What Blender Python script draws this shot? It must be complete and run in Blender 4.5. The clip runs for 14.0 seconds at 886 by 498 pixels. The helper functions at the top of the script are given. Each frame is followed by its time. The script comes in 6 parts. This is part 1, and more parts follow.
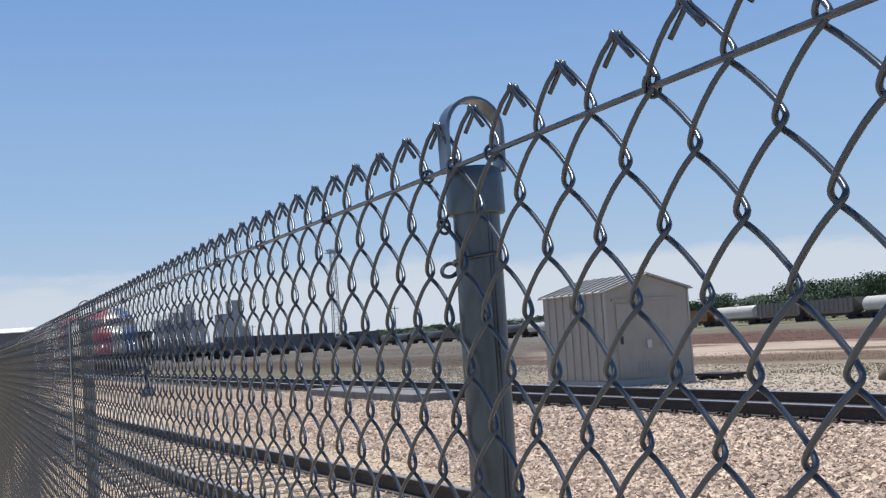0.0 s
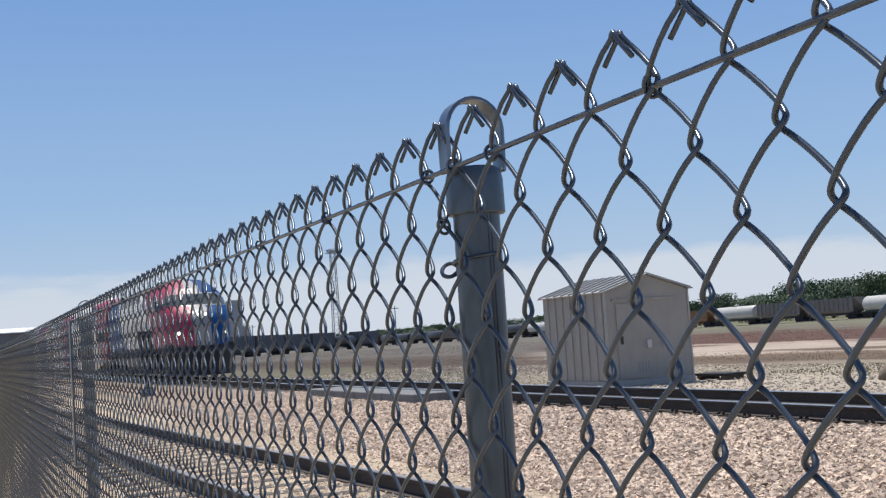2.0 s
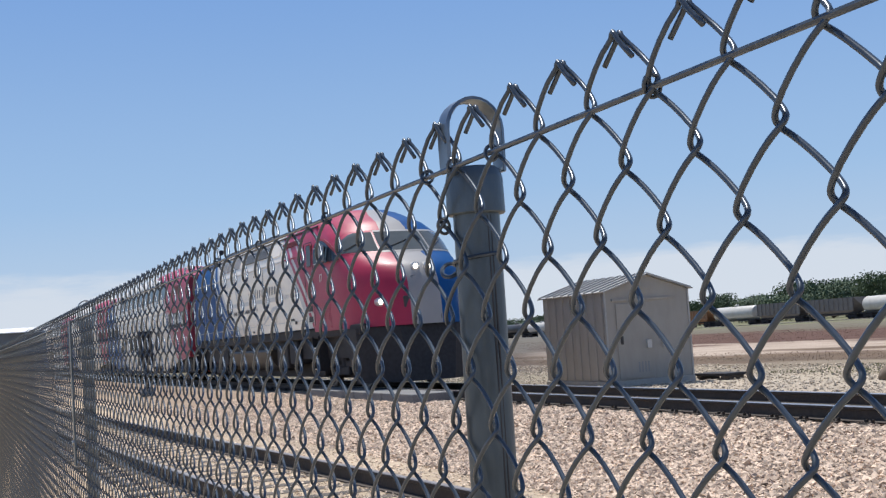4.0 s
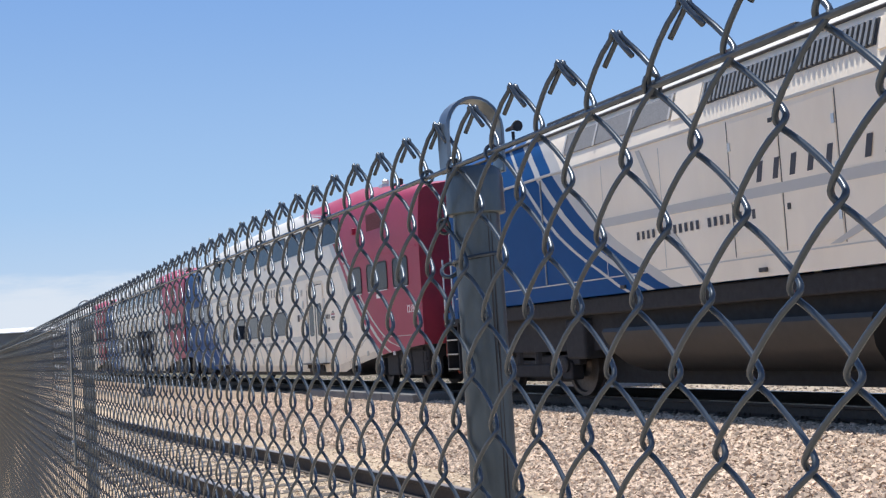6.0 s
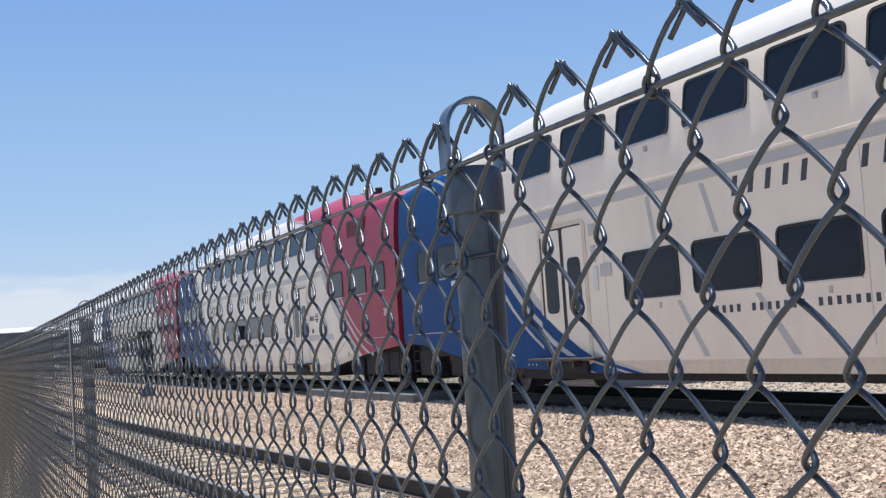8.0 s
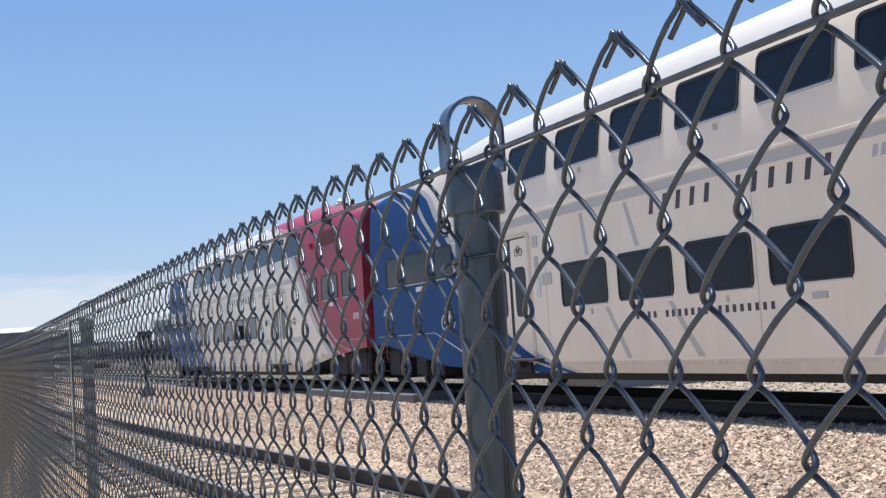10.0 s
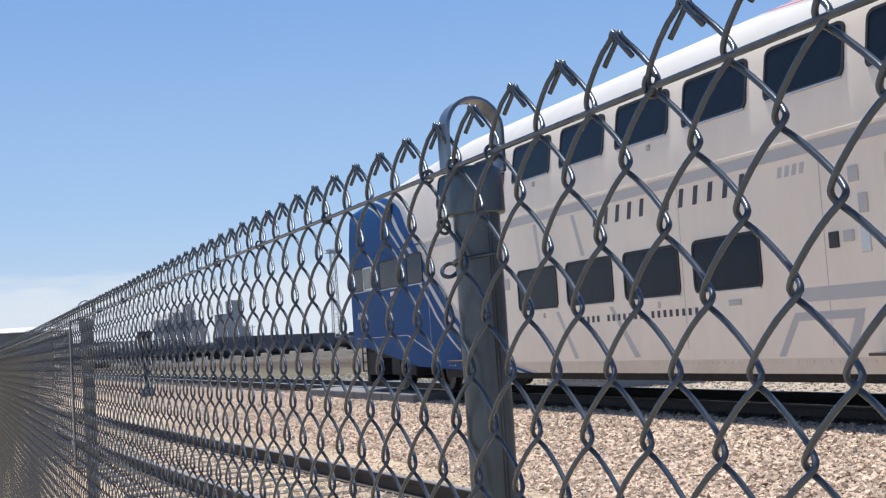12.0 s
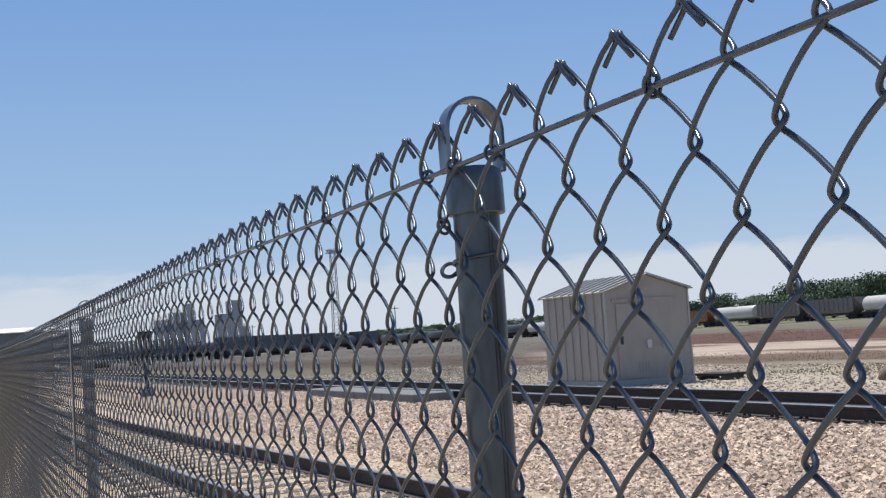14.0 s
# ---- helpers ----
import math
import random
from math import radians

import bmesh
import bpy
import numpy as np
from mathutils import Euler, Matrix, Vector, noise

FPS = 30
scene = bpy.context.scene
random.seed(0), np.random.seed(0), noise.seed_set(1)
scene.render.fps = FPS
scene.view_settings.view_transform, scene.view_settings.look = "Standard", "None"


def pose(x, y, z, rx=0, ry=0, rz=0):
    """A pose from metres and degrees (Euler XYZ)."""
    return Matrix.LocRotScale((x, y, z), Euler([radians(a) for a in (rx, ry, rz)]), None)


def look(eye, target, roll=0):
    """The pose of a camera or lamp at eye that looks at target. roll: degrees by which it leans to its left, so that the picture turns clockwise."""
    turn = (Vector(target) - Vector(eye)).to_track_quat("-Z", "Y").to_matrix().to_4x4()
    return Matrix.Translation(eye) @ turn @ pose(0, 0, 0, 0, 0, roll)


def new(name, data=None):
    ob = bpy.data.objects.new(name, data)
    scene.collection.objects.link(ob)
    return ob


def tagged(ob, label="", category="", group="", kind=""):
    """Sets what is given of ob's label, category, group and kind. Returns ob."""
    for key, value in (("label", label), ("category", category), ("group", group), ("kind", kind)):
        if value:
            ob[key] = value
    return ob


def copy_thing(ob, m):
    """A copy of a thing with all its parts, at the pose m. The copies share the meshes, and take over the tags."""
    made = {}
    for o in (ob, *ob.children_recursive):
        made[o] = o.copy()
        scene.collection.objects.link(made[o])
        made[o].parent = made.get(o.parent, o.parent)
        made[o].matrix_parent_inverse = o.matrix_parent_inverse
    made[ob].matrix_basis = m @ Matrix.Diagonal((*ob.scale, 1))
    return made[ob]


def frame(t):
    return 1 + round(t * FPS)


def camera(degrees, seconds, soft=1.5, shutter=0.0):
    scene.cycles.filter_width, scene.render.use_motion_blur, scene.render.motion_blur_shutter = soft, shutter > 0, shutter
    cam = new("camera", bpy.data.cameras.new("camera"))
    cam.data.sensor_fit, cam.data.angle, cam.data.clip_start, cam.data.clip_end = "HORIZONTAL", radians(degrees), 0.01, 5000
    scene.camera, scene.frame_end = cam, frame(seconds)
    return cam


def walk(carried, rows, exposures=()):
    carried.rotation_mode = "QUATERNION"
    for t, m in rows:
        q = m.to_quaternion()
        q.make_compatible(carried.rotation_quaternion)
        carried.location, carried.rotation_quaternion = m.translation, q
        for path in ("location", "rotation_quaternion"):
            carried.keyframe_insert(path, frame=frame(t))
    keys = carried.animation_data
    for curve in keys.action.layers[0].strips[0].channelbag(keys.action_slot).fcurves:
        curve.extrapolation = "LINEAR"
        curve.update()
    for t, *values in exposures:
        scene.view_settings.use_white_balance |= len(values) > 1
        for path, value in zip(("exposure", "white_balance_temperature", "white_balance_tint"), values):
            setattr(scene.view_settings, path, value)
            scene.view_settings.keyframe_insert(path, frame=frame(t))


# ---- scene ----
# ---- camera: it stands still beside the fence ----
cam = camera(39.83, 14.0, soft=1.3)
EYE = Vector((0.0, 0.0, 1.5))
YAW, TILT = -1.1822, 0.0724
AIM = Vector((math.sin(YAW) * math.cos(TILT), math.cos(YAW) * math.cos(TILT), math.sin(TILT)))
STAND = look(EYE, EYE + AIM, -3.736)
walk(cam, [(0, STAND), (14.0, STAND)], exposures=[(0, 0.05), (3.2, 0.05), (5.3, 0.25), (12.4, 0.25), (13.3, 0.09), (14.0, 0.06)])

# ---- sky, sun, exposure ----
SUN_EL, SUN_AZ = radians(68), radians(177)      # azimuth of the sun in the plan, from +X towards +Y
world = bpy.data.worlds.new("sky")
scene.world = world
world.use_nodes = True
wn, wl = world.node_tree.nodes, world.node_tree.links
wn.clear()
w_out = wn.new("ShaderNodeOutputWorld")
w_bg = wn.new("ShaderNodeBackground")
sky = wn.new("ShaderNodeTexSky")
sky.sky_type = "NISHITA"
sky.sun_disc = False
sky.sun_elevation = SUN_EL
sky.sun_rotation = math.pi / 2 - SUN_AZ
sky.altitude, sky.air_density, sky.dust_density, sky.ozone_density = 1300, 1.0, 0.4, 2.5
w_bg.inputs["Strength"].default_value = 0.12
w_tc = wn.new("ShaderNodeTexCoord")
w_sep = wn.new("ShaderNodeSeparateXYZ")
wl.new(w_tc.outputs["Generated"], w_sep.inputs[0])
w_map = wn.new("ShaderNodeMapping")
w_map.inputs["Scale"].default_value = (3.0, 3.0, 16.0)
wl.new(w_tc.outputs["Generated"], w_map.inputs["Vector"])
w_noise = wn.new("ShaderNodeTexNoise")
w_noise.inputs["Scale"].default_value = 2.2
w_noise.inputs["Detail"].default_value = 7.0
w_noise.inputs["Roughness"].default_value = 0.6
wl.new(w_map.outputs[0], w_noise.inputs["Vector"])
w_low = wn.new("ShaderNodeMapRange")              # clouds lie in a bank above the horizon
w_low.interpolation_type = "SMOOTHSTEP"
w_low.inputs["From Min"].default_value = 0.115
w_low.inputs["From Max"].default_value = 0.015
wl.new(w_sep.outputs["Z"], w_low.inputs["Value"])
w_add = wn.new("ShaderNodeMath")
w_add.operation = "ADD"
wl.new(w_noise.outputs["Fac"], w_add.inputs[0])
wl.new(w_low.outputs[0], w_add.inputs[1])
w_cl = wn.new("ShaderNodeMapRange")
w_cl.interpolation_type = "SMOOTHSTEP"
w_cl.inputs["From Min"].default_value = 0.93
w_cl.inputs["From Max"].default_value = 1.25
w_cl.inputs["To Max"].default_value = 0.8
wl.new(w_add.outputs[0], w_cl.inputs["Value"])
w_mix = wn.new("ShaderNodeMix")
w_mix.data_type = "RGBA"
w_mix.inputs["B"].default_value = (5.3, 5.7, 6.3, 1)
wl.new(w_cl.outputs[0], w_mix.inputs["Factor"])
w_el = wn.new("ShaderNodeMapRange")               # hazy blue air over the horizon
w_el.inputs["From Max"].default_value = 0.4
wl.new(w_sep.outputs["Z"], w_el.inputs["Value"])
w_air = wn.new("ShaderNodeValToRGB")
ae = w_air.color_ramp.elements
ae.new(0.3)
ae.new(0.65)
for el, (p, c) in zip(ae, ((0.0, (0.50, 0.60, 0.71)), (0.3, (0.31, 0.475, 0.71)), (0.7, (0.185, 0.340, 0.65)), (1.0, (0.14, 0.275, 0.585)))):
    el.position, el.color = p, (*c, 1)
wl.new(w_el.outputs[0], w_air.inputs["Fac"])
w_gain = wn.new("ShaderNodeVectorMath")
w_gain.operation = "SCALE"
w_gain.inputs["Scale"].default_value = 8.5
wl.new(w_air.outputs["Color"], w_gain.inputs[0])
w_fade = wn.new("ShaderNodeMapRange")
w_fade.interpolation_type = "SMOOTHSTEP"
w_fade.inputs["From Min"].default_value, w_fade.inputs["From Max"].default_value = 0.55, 0.22
wl.new(w_sep.outputs["Z"], w_fade.inputs["Value"])
w_haze = wn.new("ShaderNodeMix")
w_haze.data_type = "RGBA"
wl.new(w_fade.outputs[0], w_haze.inputs["Factor"])
wl.new(sky.outputs[0], w_haze.inputs["A"])
wl.new(w_gain.outputs[0], w_haze.inputs["B"])
wl.new(w_haze.outputs["Result"], w_mix.inputs["A"])
wl.new(w_mix.outputs["Result"], w_bg.inputs["Color"])
wl.new(w_bg.outputs[0], w_out.inputs[0])

sun = new("sun", bpy.data.lights.new("sun", "SUN"))
sun.data.energy, sun.data.angle, sun.data.color = 5.0, radians(0.53), (1.0, 0.95, 0.88)
TO_SUN = Vector((math.cos(SUN_EL) * math.cos(SUN_AZ), math.cos(SUN_EL) * math.sin(SUN_AZ), math.sin(SUN_EL)))
sun.matrix_world = look(TO_SUN * 50, (0, 0, 0))


# ---- materials ----
def material(name, color, rough=0.6, metal=0.0, grain=40.0, vary=0.12, bump=0.0, coat=0.0, stain=0.0, stain_color=(0.1, 0.09, 0.08),
             island=0.0, obj_rand=0.0, stain_scale=1.2, spec=0.5, stretch=(1, 1, 1)):
    m = bpy.data.materials.new(name)
    m.use_nodes = True
    n, l = m.node_tree.nodes, m.node_tree.links
    b = n["Principled BSDF"]
    b.inputs["Roughness"].default_value = rough
    b.inputs["Metallic"].default_value = metal
    b.inputs["Coat Weight"].default_value = coat
    b.inputs["Coat Roughness"].default_value = 0.08
    b.inputs["Specular IOR Level"].default_value = spec
    tc = n.new("ShaderNodeTexCoord")
    mp = n.new("ShaderNodeMapping")
    mp.inputs["Scale"].default_value = stretch
    l.new(tc.outputs["Object"], mp.inputs["Vector"])
    fine = n.new("ShaderNodeTexNoise")
    fine.inputs["Scale"].default_value = grain
    fine.inputs["Detail"].default_value = 5
    l.new(mp.outputs[0], fine.inputs["Vector"])
    ramp = n.new("ShaderNodeMapRange")
    ramp.inputs["From Min"].default_value, ramp.inputs["From Max"].default_value = 0.25, 0.75
    ramp.inputs["To Min"].default_value, ramp.inputs["To Max"].default_value = 1 - vary, 1 + vary
    l.new(fine.outputs["Fac"], ramp.inputs["Value"])
    value = ramp.outputs[0]
    if island or obj_rand:
        src = n.new("ShaderNodeNewGeometry").outputs["Random Per Island"] if island else n.new("ShaderNodeObjectInfo").outputs["Random"]
        rr = n.new("ShaderNodeMapRange")
        amount = island or obj_rand
        rr.inputs["To Min"].default_value, rr.inputs["To Max"].default_value = 1 - amount, 1 + amount
        l.new(src, rr.inputs["Value"])
        mul = n.new("ShaderNodeMath")
        mul.operation = "MULTIPLY"
        l.new(value, mul.inputs[0])
        l.new(rr.outputs[0], mul.inputs[1])
        value = mul.outputs[0]
    sc = n.new("ShaderNodeVectorMath")
    sc.operation = "SCALE"
    sc.inputs[0].default_value = color
    l.new(value, sc.inputs["Scale"])
    out = sc.outputs[0]
    if stain:
        big = n.new("ShaderNodeTexNoise")
        big.inputs["Scale"].default_value = stain_scale
        big.inputs["Detail"].default_value = 6
        big.inputs["Roughness"].default_value = 0.65
        l.new(mp.outputs[0], big.inputs["Vector"])
        mr = n.new("ShaderNodeMapRange")
        mr.inputs["From Min"].default_value, mr.inputs["From Max"].default_value = 0.45, 0.75
        mr.inputs["To Max"].default_value = stain
        l.new(big.outputs["Fac"], mr.inputs["Value"])
        mx = n.new("ShaderNodeMix")
        mx.data_type = "RGBA"
        mx.inputs["B"].default_value = (*stain_color, 1)
        l.new(mr.outputs[0], mx.inputs["Factor"])
        l.new(out, mx.inputs["A"])
        out = mx.outputs["Result"]
    l.new(out, b.inputs["Base Color"])
    if bump:
        bp = n.new("ShaderNodeBump")
        bp.inputs["Strength"].default_value = bump
        bp.inputs["Distance"].default_value = 0.02
        l.new(fine.outputs["Fac"], bp.inputs["Height"])
        l.new(bp.outputs[0], b.inputs["Normal"])
    return m


GALV = material("galvanised_wire", (0.070, 0.092, 0.122), 0.27, 0.35, 90, 0.15, 0.0, spec=0.5, stain=0.4, stain_color=(0.042, 0.061, 0.088), stain_scale=25)
GALV_POST = material("galvanised_post", (0.108, 0.140, 0.168), 0.38, 0.45, 60, 0.30, 0.1, stain=0.6, stain_color=(0.045, 0.058, 0.068), stain_scale=14, stretch=(1, 1, 0.3))
WHITE = material("white_paint", (0.88, 0.79, 0.66), 0.32, 0, 3, 0.03, coat=0.25, stain=0.28, stain_color=(0.60, 0.51, 0.40), stain_scale=0.9, stretch=(1, 1, 0.35))
CREAM = material("cream_white_paint", (0.72, 0.63, 0.50), 0.45, 0, 6, 0.06, stain=0.35, stain_color=(0.50, 0.42, 0.32), stain_scale=1.6)
ROOFW = material("white_roof_paint", (0.64, 0.63, 0.61), 0.45, 0, 3, 0.04, stain=0.25, stain_color=(0.5, 0.48, 0.45), stain_scale=1.1)
LGRAY = material("light_grey_paint", (0.50, 0.49, 0.475), 0.35, 0, 4, 0.03, coat=0.2)
RED = material("red_paint", (0.36, 0.024, 0.072), 0.45, 0, 3, 0.06, coat=0.05, spec=0.3, stain=0.12, stain_color=(0.36, 0.05, 0.07))
BLUE = material("blue_paint", (0.005, 0.068, 0.232), 0.5, 0, 3, 0.06, spec=0.12, stain=0.12, stain_color=(0.010, 0.050, 0.15))
GLASS = material("tinted_glass", (0.013, 0.021, 0.035), 0.06, 0, 5, 0.1, spec=0.12)
# Base colour is raised to paint in the sky reflected by the panes
SCREEN = material("sky_sheen_glass", (0.085, 0.095, 0.095), 0.05, 0, 5, 0.1, spec=0.6)
MESH_GREY = material("grey_mesh", (0.25, 0.25, 0.255), 0.6, 0.2, 60, 0.2)
# The livery red, darkened to stand for shade inside the vents
VENT_RED = material("shaded_vent_red", (0.14, 0.012, 0.022), 0.6, 0, 8, 0.15)
# Red darkened for shade on coach ends, blotched at random; cab frames share it
END_RED = material("shaded_end_red", (0.27, 0.018, 0.036), 0.6, 0, 3, 0.15, stain=0.6, stain_color=(0.10, 0.02, 0.028), stain_scale=0.8)
STRAP = material("galvanised_loop", (0.19, 0.225, 0.265), 0.34, 0.85, 90, 0.1, stain=0.4, stain_color=(0.18, 0.19, 0.2), stain_scale=40)
RUBBER = material("black_rubber", (0.015, 0.015, 0.017), 0.6, 0, 60, 0.2)
ALU = material("aluminium_trim", (0.62, 0.62, 0.62), 0.35, 0.9, 40, 0.08)
BLACK = material("black_underframe", (0.026, 0.027, 0.032), 0.7, 0, 12, 0.3, spec=0.3, stain=0.25, stain_color=(0.034, 0.034, 0.038), stain_scale=2)
TANKM = material("dusty_fuel_tank", (0.030, 0.029, 0.029), 0.5, 0, 9, 0.25, stain=0.4, stain_color=(0.032, 0.029, 0.026), stain_scale=1.5)
STEEL = material("worn_steel", (0.42, 0.41, 0.40), 0.32, 0.9, 30, 0.15)
WHEEL = material("wheel_steel", (0.10, 0.088, 0.08), 0.5, 0.7, 20, 0.25)
DUSTY = material("dusty_wheel_rim", (0.19, 0.16, 0.145), 0.7, 0.2, 25, 0.25, stain=0.4, stain_color=(0.07, 0.06, 0.055), stain_scale=6)
GRILLE = material("dark_grille", (0.05, 0.05, 0.055), 0.5, 0.3, 50, 0.2)
NOSE_GREY = material("grey_nose_paint", (0.29, 0.287, 0.29), 0.4, 0, 3, 0.05, coat=0.1)
INK = material("dark_lettering", (0.05, 0.05, 0.065), 0.5)
MARK = material("white_lettering", (0.8, 0.8, 0.8), 0.5)
AMBER = material("signal_orange", (0.32, 0.06, 0.03), 0.4)
RAIL_RUST = material("rusty_rail", (0.055, 0.043, 0.036), 0.75, 0.2, 25, 0.3, 0.2, stain=0.5, stain_color=(0.03, 0.026, 0.024), stain_scale=3)
RAIL_TOP = material("polished_rail", (0.52, 0.51, 0.50), 0.28, 0.9, 30, 0.1, stretch=(0.05, 1, 1))
RAIL_DULL = material("dull_rail", (0.24, 0.22, 0.21), 0.45, 0.6, 30, 0.2, stretch=(0.05, 1, 1))
TIE = material("weathered_timber", (0.10, 0.085, 0.072), 0.85, 0, 30, 0.35, 0.4, obj_rand=0.2, stretch=(4, 0.4, 4))
PANEL = material("grey_crossing_panel", (0.17, 0.172, 0.175), 0.85, 0, 20, 0.15, 0.2, stain=0.4, stain_color=(0.10, 0.10, 0.10), stain_scale=1.2)
CONCRETE = material("pale_concrete", (0.40, 0.385, 0.36), 0.85, 0, 20, 0.12, 0.2, stain=0.35, stain_color=(0.25, 0.235, 0.215), stain_scale=1.6)
STONE_PALE = material("siding_stone", (0.66, 0.53, 0.41), 0.9, 0, 40, 0.15, 0.15, island=0.35)
STONE = material("ballast_stone", (0.55, 0.43, 0.335), 0.88, 0, 40, 0.15, 0.15, island=0.5)
STONE_YARD = material("yard_stone", (0.47, 0.40, 0.32), 0.9, 0, 40, 0.15, 0.1, island=0.35)
SHED_SIDE = material("shed_grey_paint", (0.33, 0.315, 0.288), 0.6, 0, 7, 0.07, 0.05, stain=0.3, stain_color=(0.25, 0.225, 0.185), stain_scale=1.0, stretch=(1, 1, 0.3))
SHED_ROOF = material("shed_roof_metal", (0.36, 0.36, 0.355), 0.45, 0.3, 10, 0.08, stain=0.3, stain_color=(0.36, 0.33, 0.29), stain_scale=1.5)
BARK = material("bark", (0.11, 0.085, 0.06), 0.9, 0, 8, 0.3, 0.3)
LEAF = material("leaves", (0.10, 0.14, 0.09), 0.75, 0, 0.8, 0.2, island=0.15, spec=0.2)
TANK_W = material("white_tank_paint", (0.50, 0.49, 0.465), 0.45, 0, 1.5, 0.08, stain=0.4, stain_color=(0.35, 0.31, 0.26), stain_scale=0.6)
TANK_K = material("black_tank_paint", (0.03, 0.03, 0.033), 0.45, 0, 1.5, 0.2, stain=0.3, stain_color=(0.09, 0.08, 0.07), stain_scale=0.5)
HOPPER = material("grey_hopper_paint", (0.20, 0.178, 0.17), 0.65, 0, 1.2, 0.15, stain=0.5, stain_color=(0.14, 0.095, 0.075), stain_scale=0.4)
BROWN = material("oxide_car_paint", (0.16, 0.095, 0.075), 0.7, 0, 1.2, 0.15, stain=0.4, stain_color=(0.09, 0.07, 0.06), stain_scale=0.4)
ORANGE = material("orange_car_paint", (0.30, 0.155, 0.08), 0.6, 0, 1.2, 0.1, stain=0.4, stain_color=(0.15, 0.10, 0.07), stain_scale=0.5)
MILL = material("grey_mill_wall", (0.42, 0.42, 0.43), 0.8, 0, 0.4, 0.1, stain=0.3, stain_color=(0.24, 0.24, 0.25), stain_scale=0.15)
SHEET = material("white_sheet_roof", (0.80, 0.80, 0.79), 0.4, 0.0, 0.6, 0.04)
TOWERM = material("tower_steel", (0.27, 0.28, 0.29), 0.55, 0.6, 3, 0.1)
SLATE = material("slate_car_paint", (0.085, 0.09, 0.105), 0.7, 0, 1.2, 0.15, stain=0.4, stain_color=(0.085, 0.065, 0.055), stain_scale=0.4)
DARKW = material("far_dark_wall", (0.17, 0.18, 0.19), 0.7, 0, 0.3, 0.1)


# ---- mesh helpers ----
def part(name, bm, mats, parent=None, label="", at=None, smooth=False):
    if isinstance(bm, bpy.types.Mesh):
        me = bm
    else:
        me = bpy.data.meshes.new(name)
        bm.normal_update()
        bm.to_mesh(me)
        bm.free()
        for mt in (mats if isinstance(mats, (list, tuple)) else [mats]):
            me.materials.append(mt)
        if smooth:
            me.polygons.foreach_set("use_smooth", [True] * len(me.polygons))
            me.set_sharp_from_angle(angle=radians(38))
    ob = new(name, me)
    if parent is not None:
        ob.parent = parent
    if at is not None:
        ob.matrix_basis = at
    if label:
        tagged(ob, label)
    return ob


def thing(name, label, category, at=None, group="", kind=""):
    ob = new(name)
    ob.empty_display_size = 0.3
    if at is not None:
        ob.matrix_basis = at
    return tagged(ob, label, category, group, kind)


def box(bm, x0, x1, y0, y1, z0, z1, mat=0, bevel=0.0):
    vs = [bm.verts.new((x, y, z)) for x in (x0, x1) for y in (y0, y1) for z in (z0, z1)]
    fs = [bm.faces.new([vs[i] for i in q]) for q in ((0, 1, 3, 2), (4, 6, 7, 5), (0, 4, 5, 1), (2, 3, 7, 6), (0, 2, 6, 4), (1, 5, 7, 3))]
    for f in fs:
        f.material_index = mat
    if bevel:
        es = list({e for f in fs for e in f.edges})
        bmesh.ops.bevel(bm, geom=es, offset=bevel, segments=2, profile=0.5, affect="EDGES", material=-1)
    return bm


def boxed(x0, x1, y0, y1, z0, z1, bevel=0.0):
    return box(bmesh.new(), x0, x1, y0, y1, z0, z1, 0, bevel)


def tube(bm, pts, r, sides=6, caps=True, mat=0):
    """A round bar along a list of points."""
    rings = []
    n = len(pts)
    pts = [Vector(p) for p in pts]
    side = None
    for i, p in enumerate(pts):
        d = (pts[min(i + 1, n - 1)] - pts[max(i - 1, 0)]).normalized()
        if side is None:
            side = d.orthogonal().normalized()
        side = (side - d * side.dot(d)).normalized()
        other = d.cross(side)
        rr = r[i] if isinstance(r, (list, tuple)) else r
        rings.append([bm.verts.new(p + (side * math.cos(a) + other * math.sin(a)) * rr) for a in [2 * math.pi * k / sides for k in range(sides)]])
    for a, b in zip(rings, rings[1:]):
        for k in range(sides):
            f = bm.faces.new((a[k], a[(k + 1) % sides], b[(k + 1) % sides], b[k]))
            f.material_index = mat
    if caps:
        bm.faces.new(rings[0][::-1]).material_index = mat
        bm.faces.new(rings[-1]).material_index = mat
    return bm


def lathe(bm, rows, axis="y", sides=24, mat=0, at=(0, 0, 0)):
    """A turned body from rows of (place on the axis, radius)."""
    rings = []
    for h, r in rows:
        ring = []
        for k in range(sides):
            a = 2 * math.pi * k / sides
            c, s = math.cos(a) * r, math.sin(a) * r
            p = {"y": (c, h, s), "z": (c, s, h), "x": (h, c, s)}[axis]
            ring.append(bm.verts.new(Vector(p) + Vector(at)))
        rings.append(ring)
    for a, b in zip(rings, rings[1:]):
        for k in range(sides):
            bm.faces.new((a[k], a[(k + 1) % sides], b[(k + 1) % sides], b[k])).material_index = mat
    bm.faces.new(rings[0][::-1]).material_index = mat
    bm.faces.new(rings[-1]).material_index = mat
    return bm


def rounded(w, h, r, n=5):
    """The outline of a rectangle with round corners, about its middle."""
    out = []
    for cx, cz, a0 in ((w / 2 - r, h / 2 - r, 0), (-w / 2 + r, h / 2 - r, 90), (-w / 2 + r, -h / 2 + r, 180), (w / 2 - r, -h / 2 + r, 270)):
        out += [(cx + r * math.cos(radians(a0 + 90 * k / n)), cz + r * math.sin(radians(a0 + 90 * k / n))) for k in range(n + 1)]
    return out


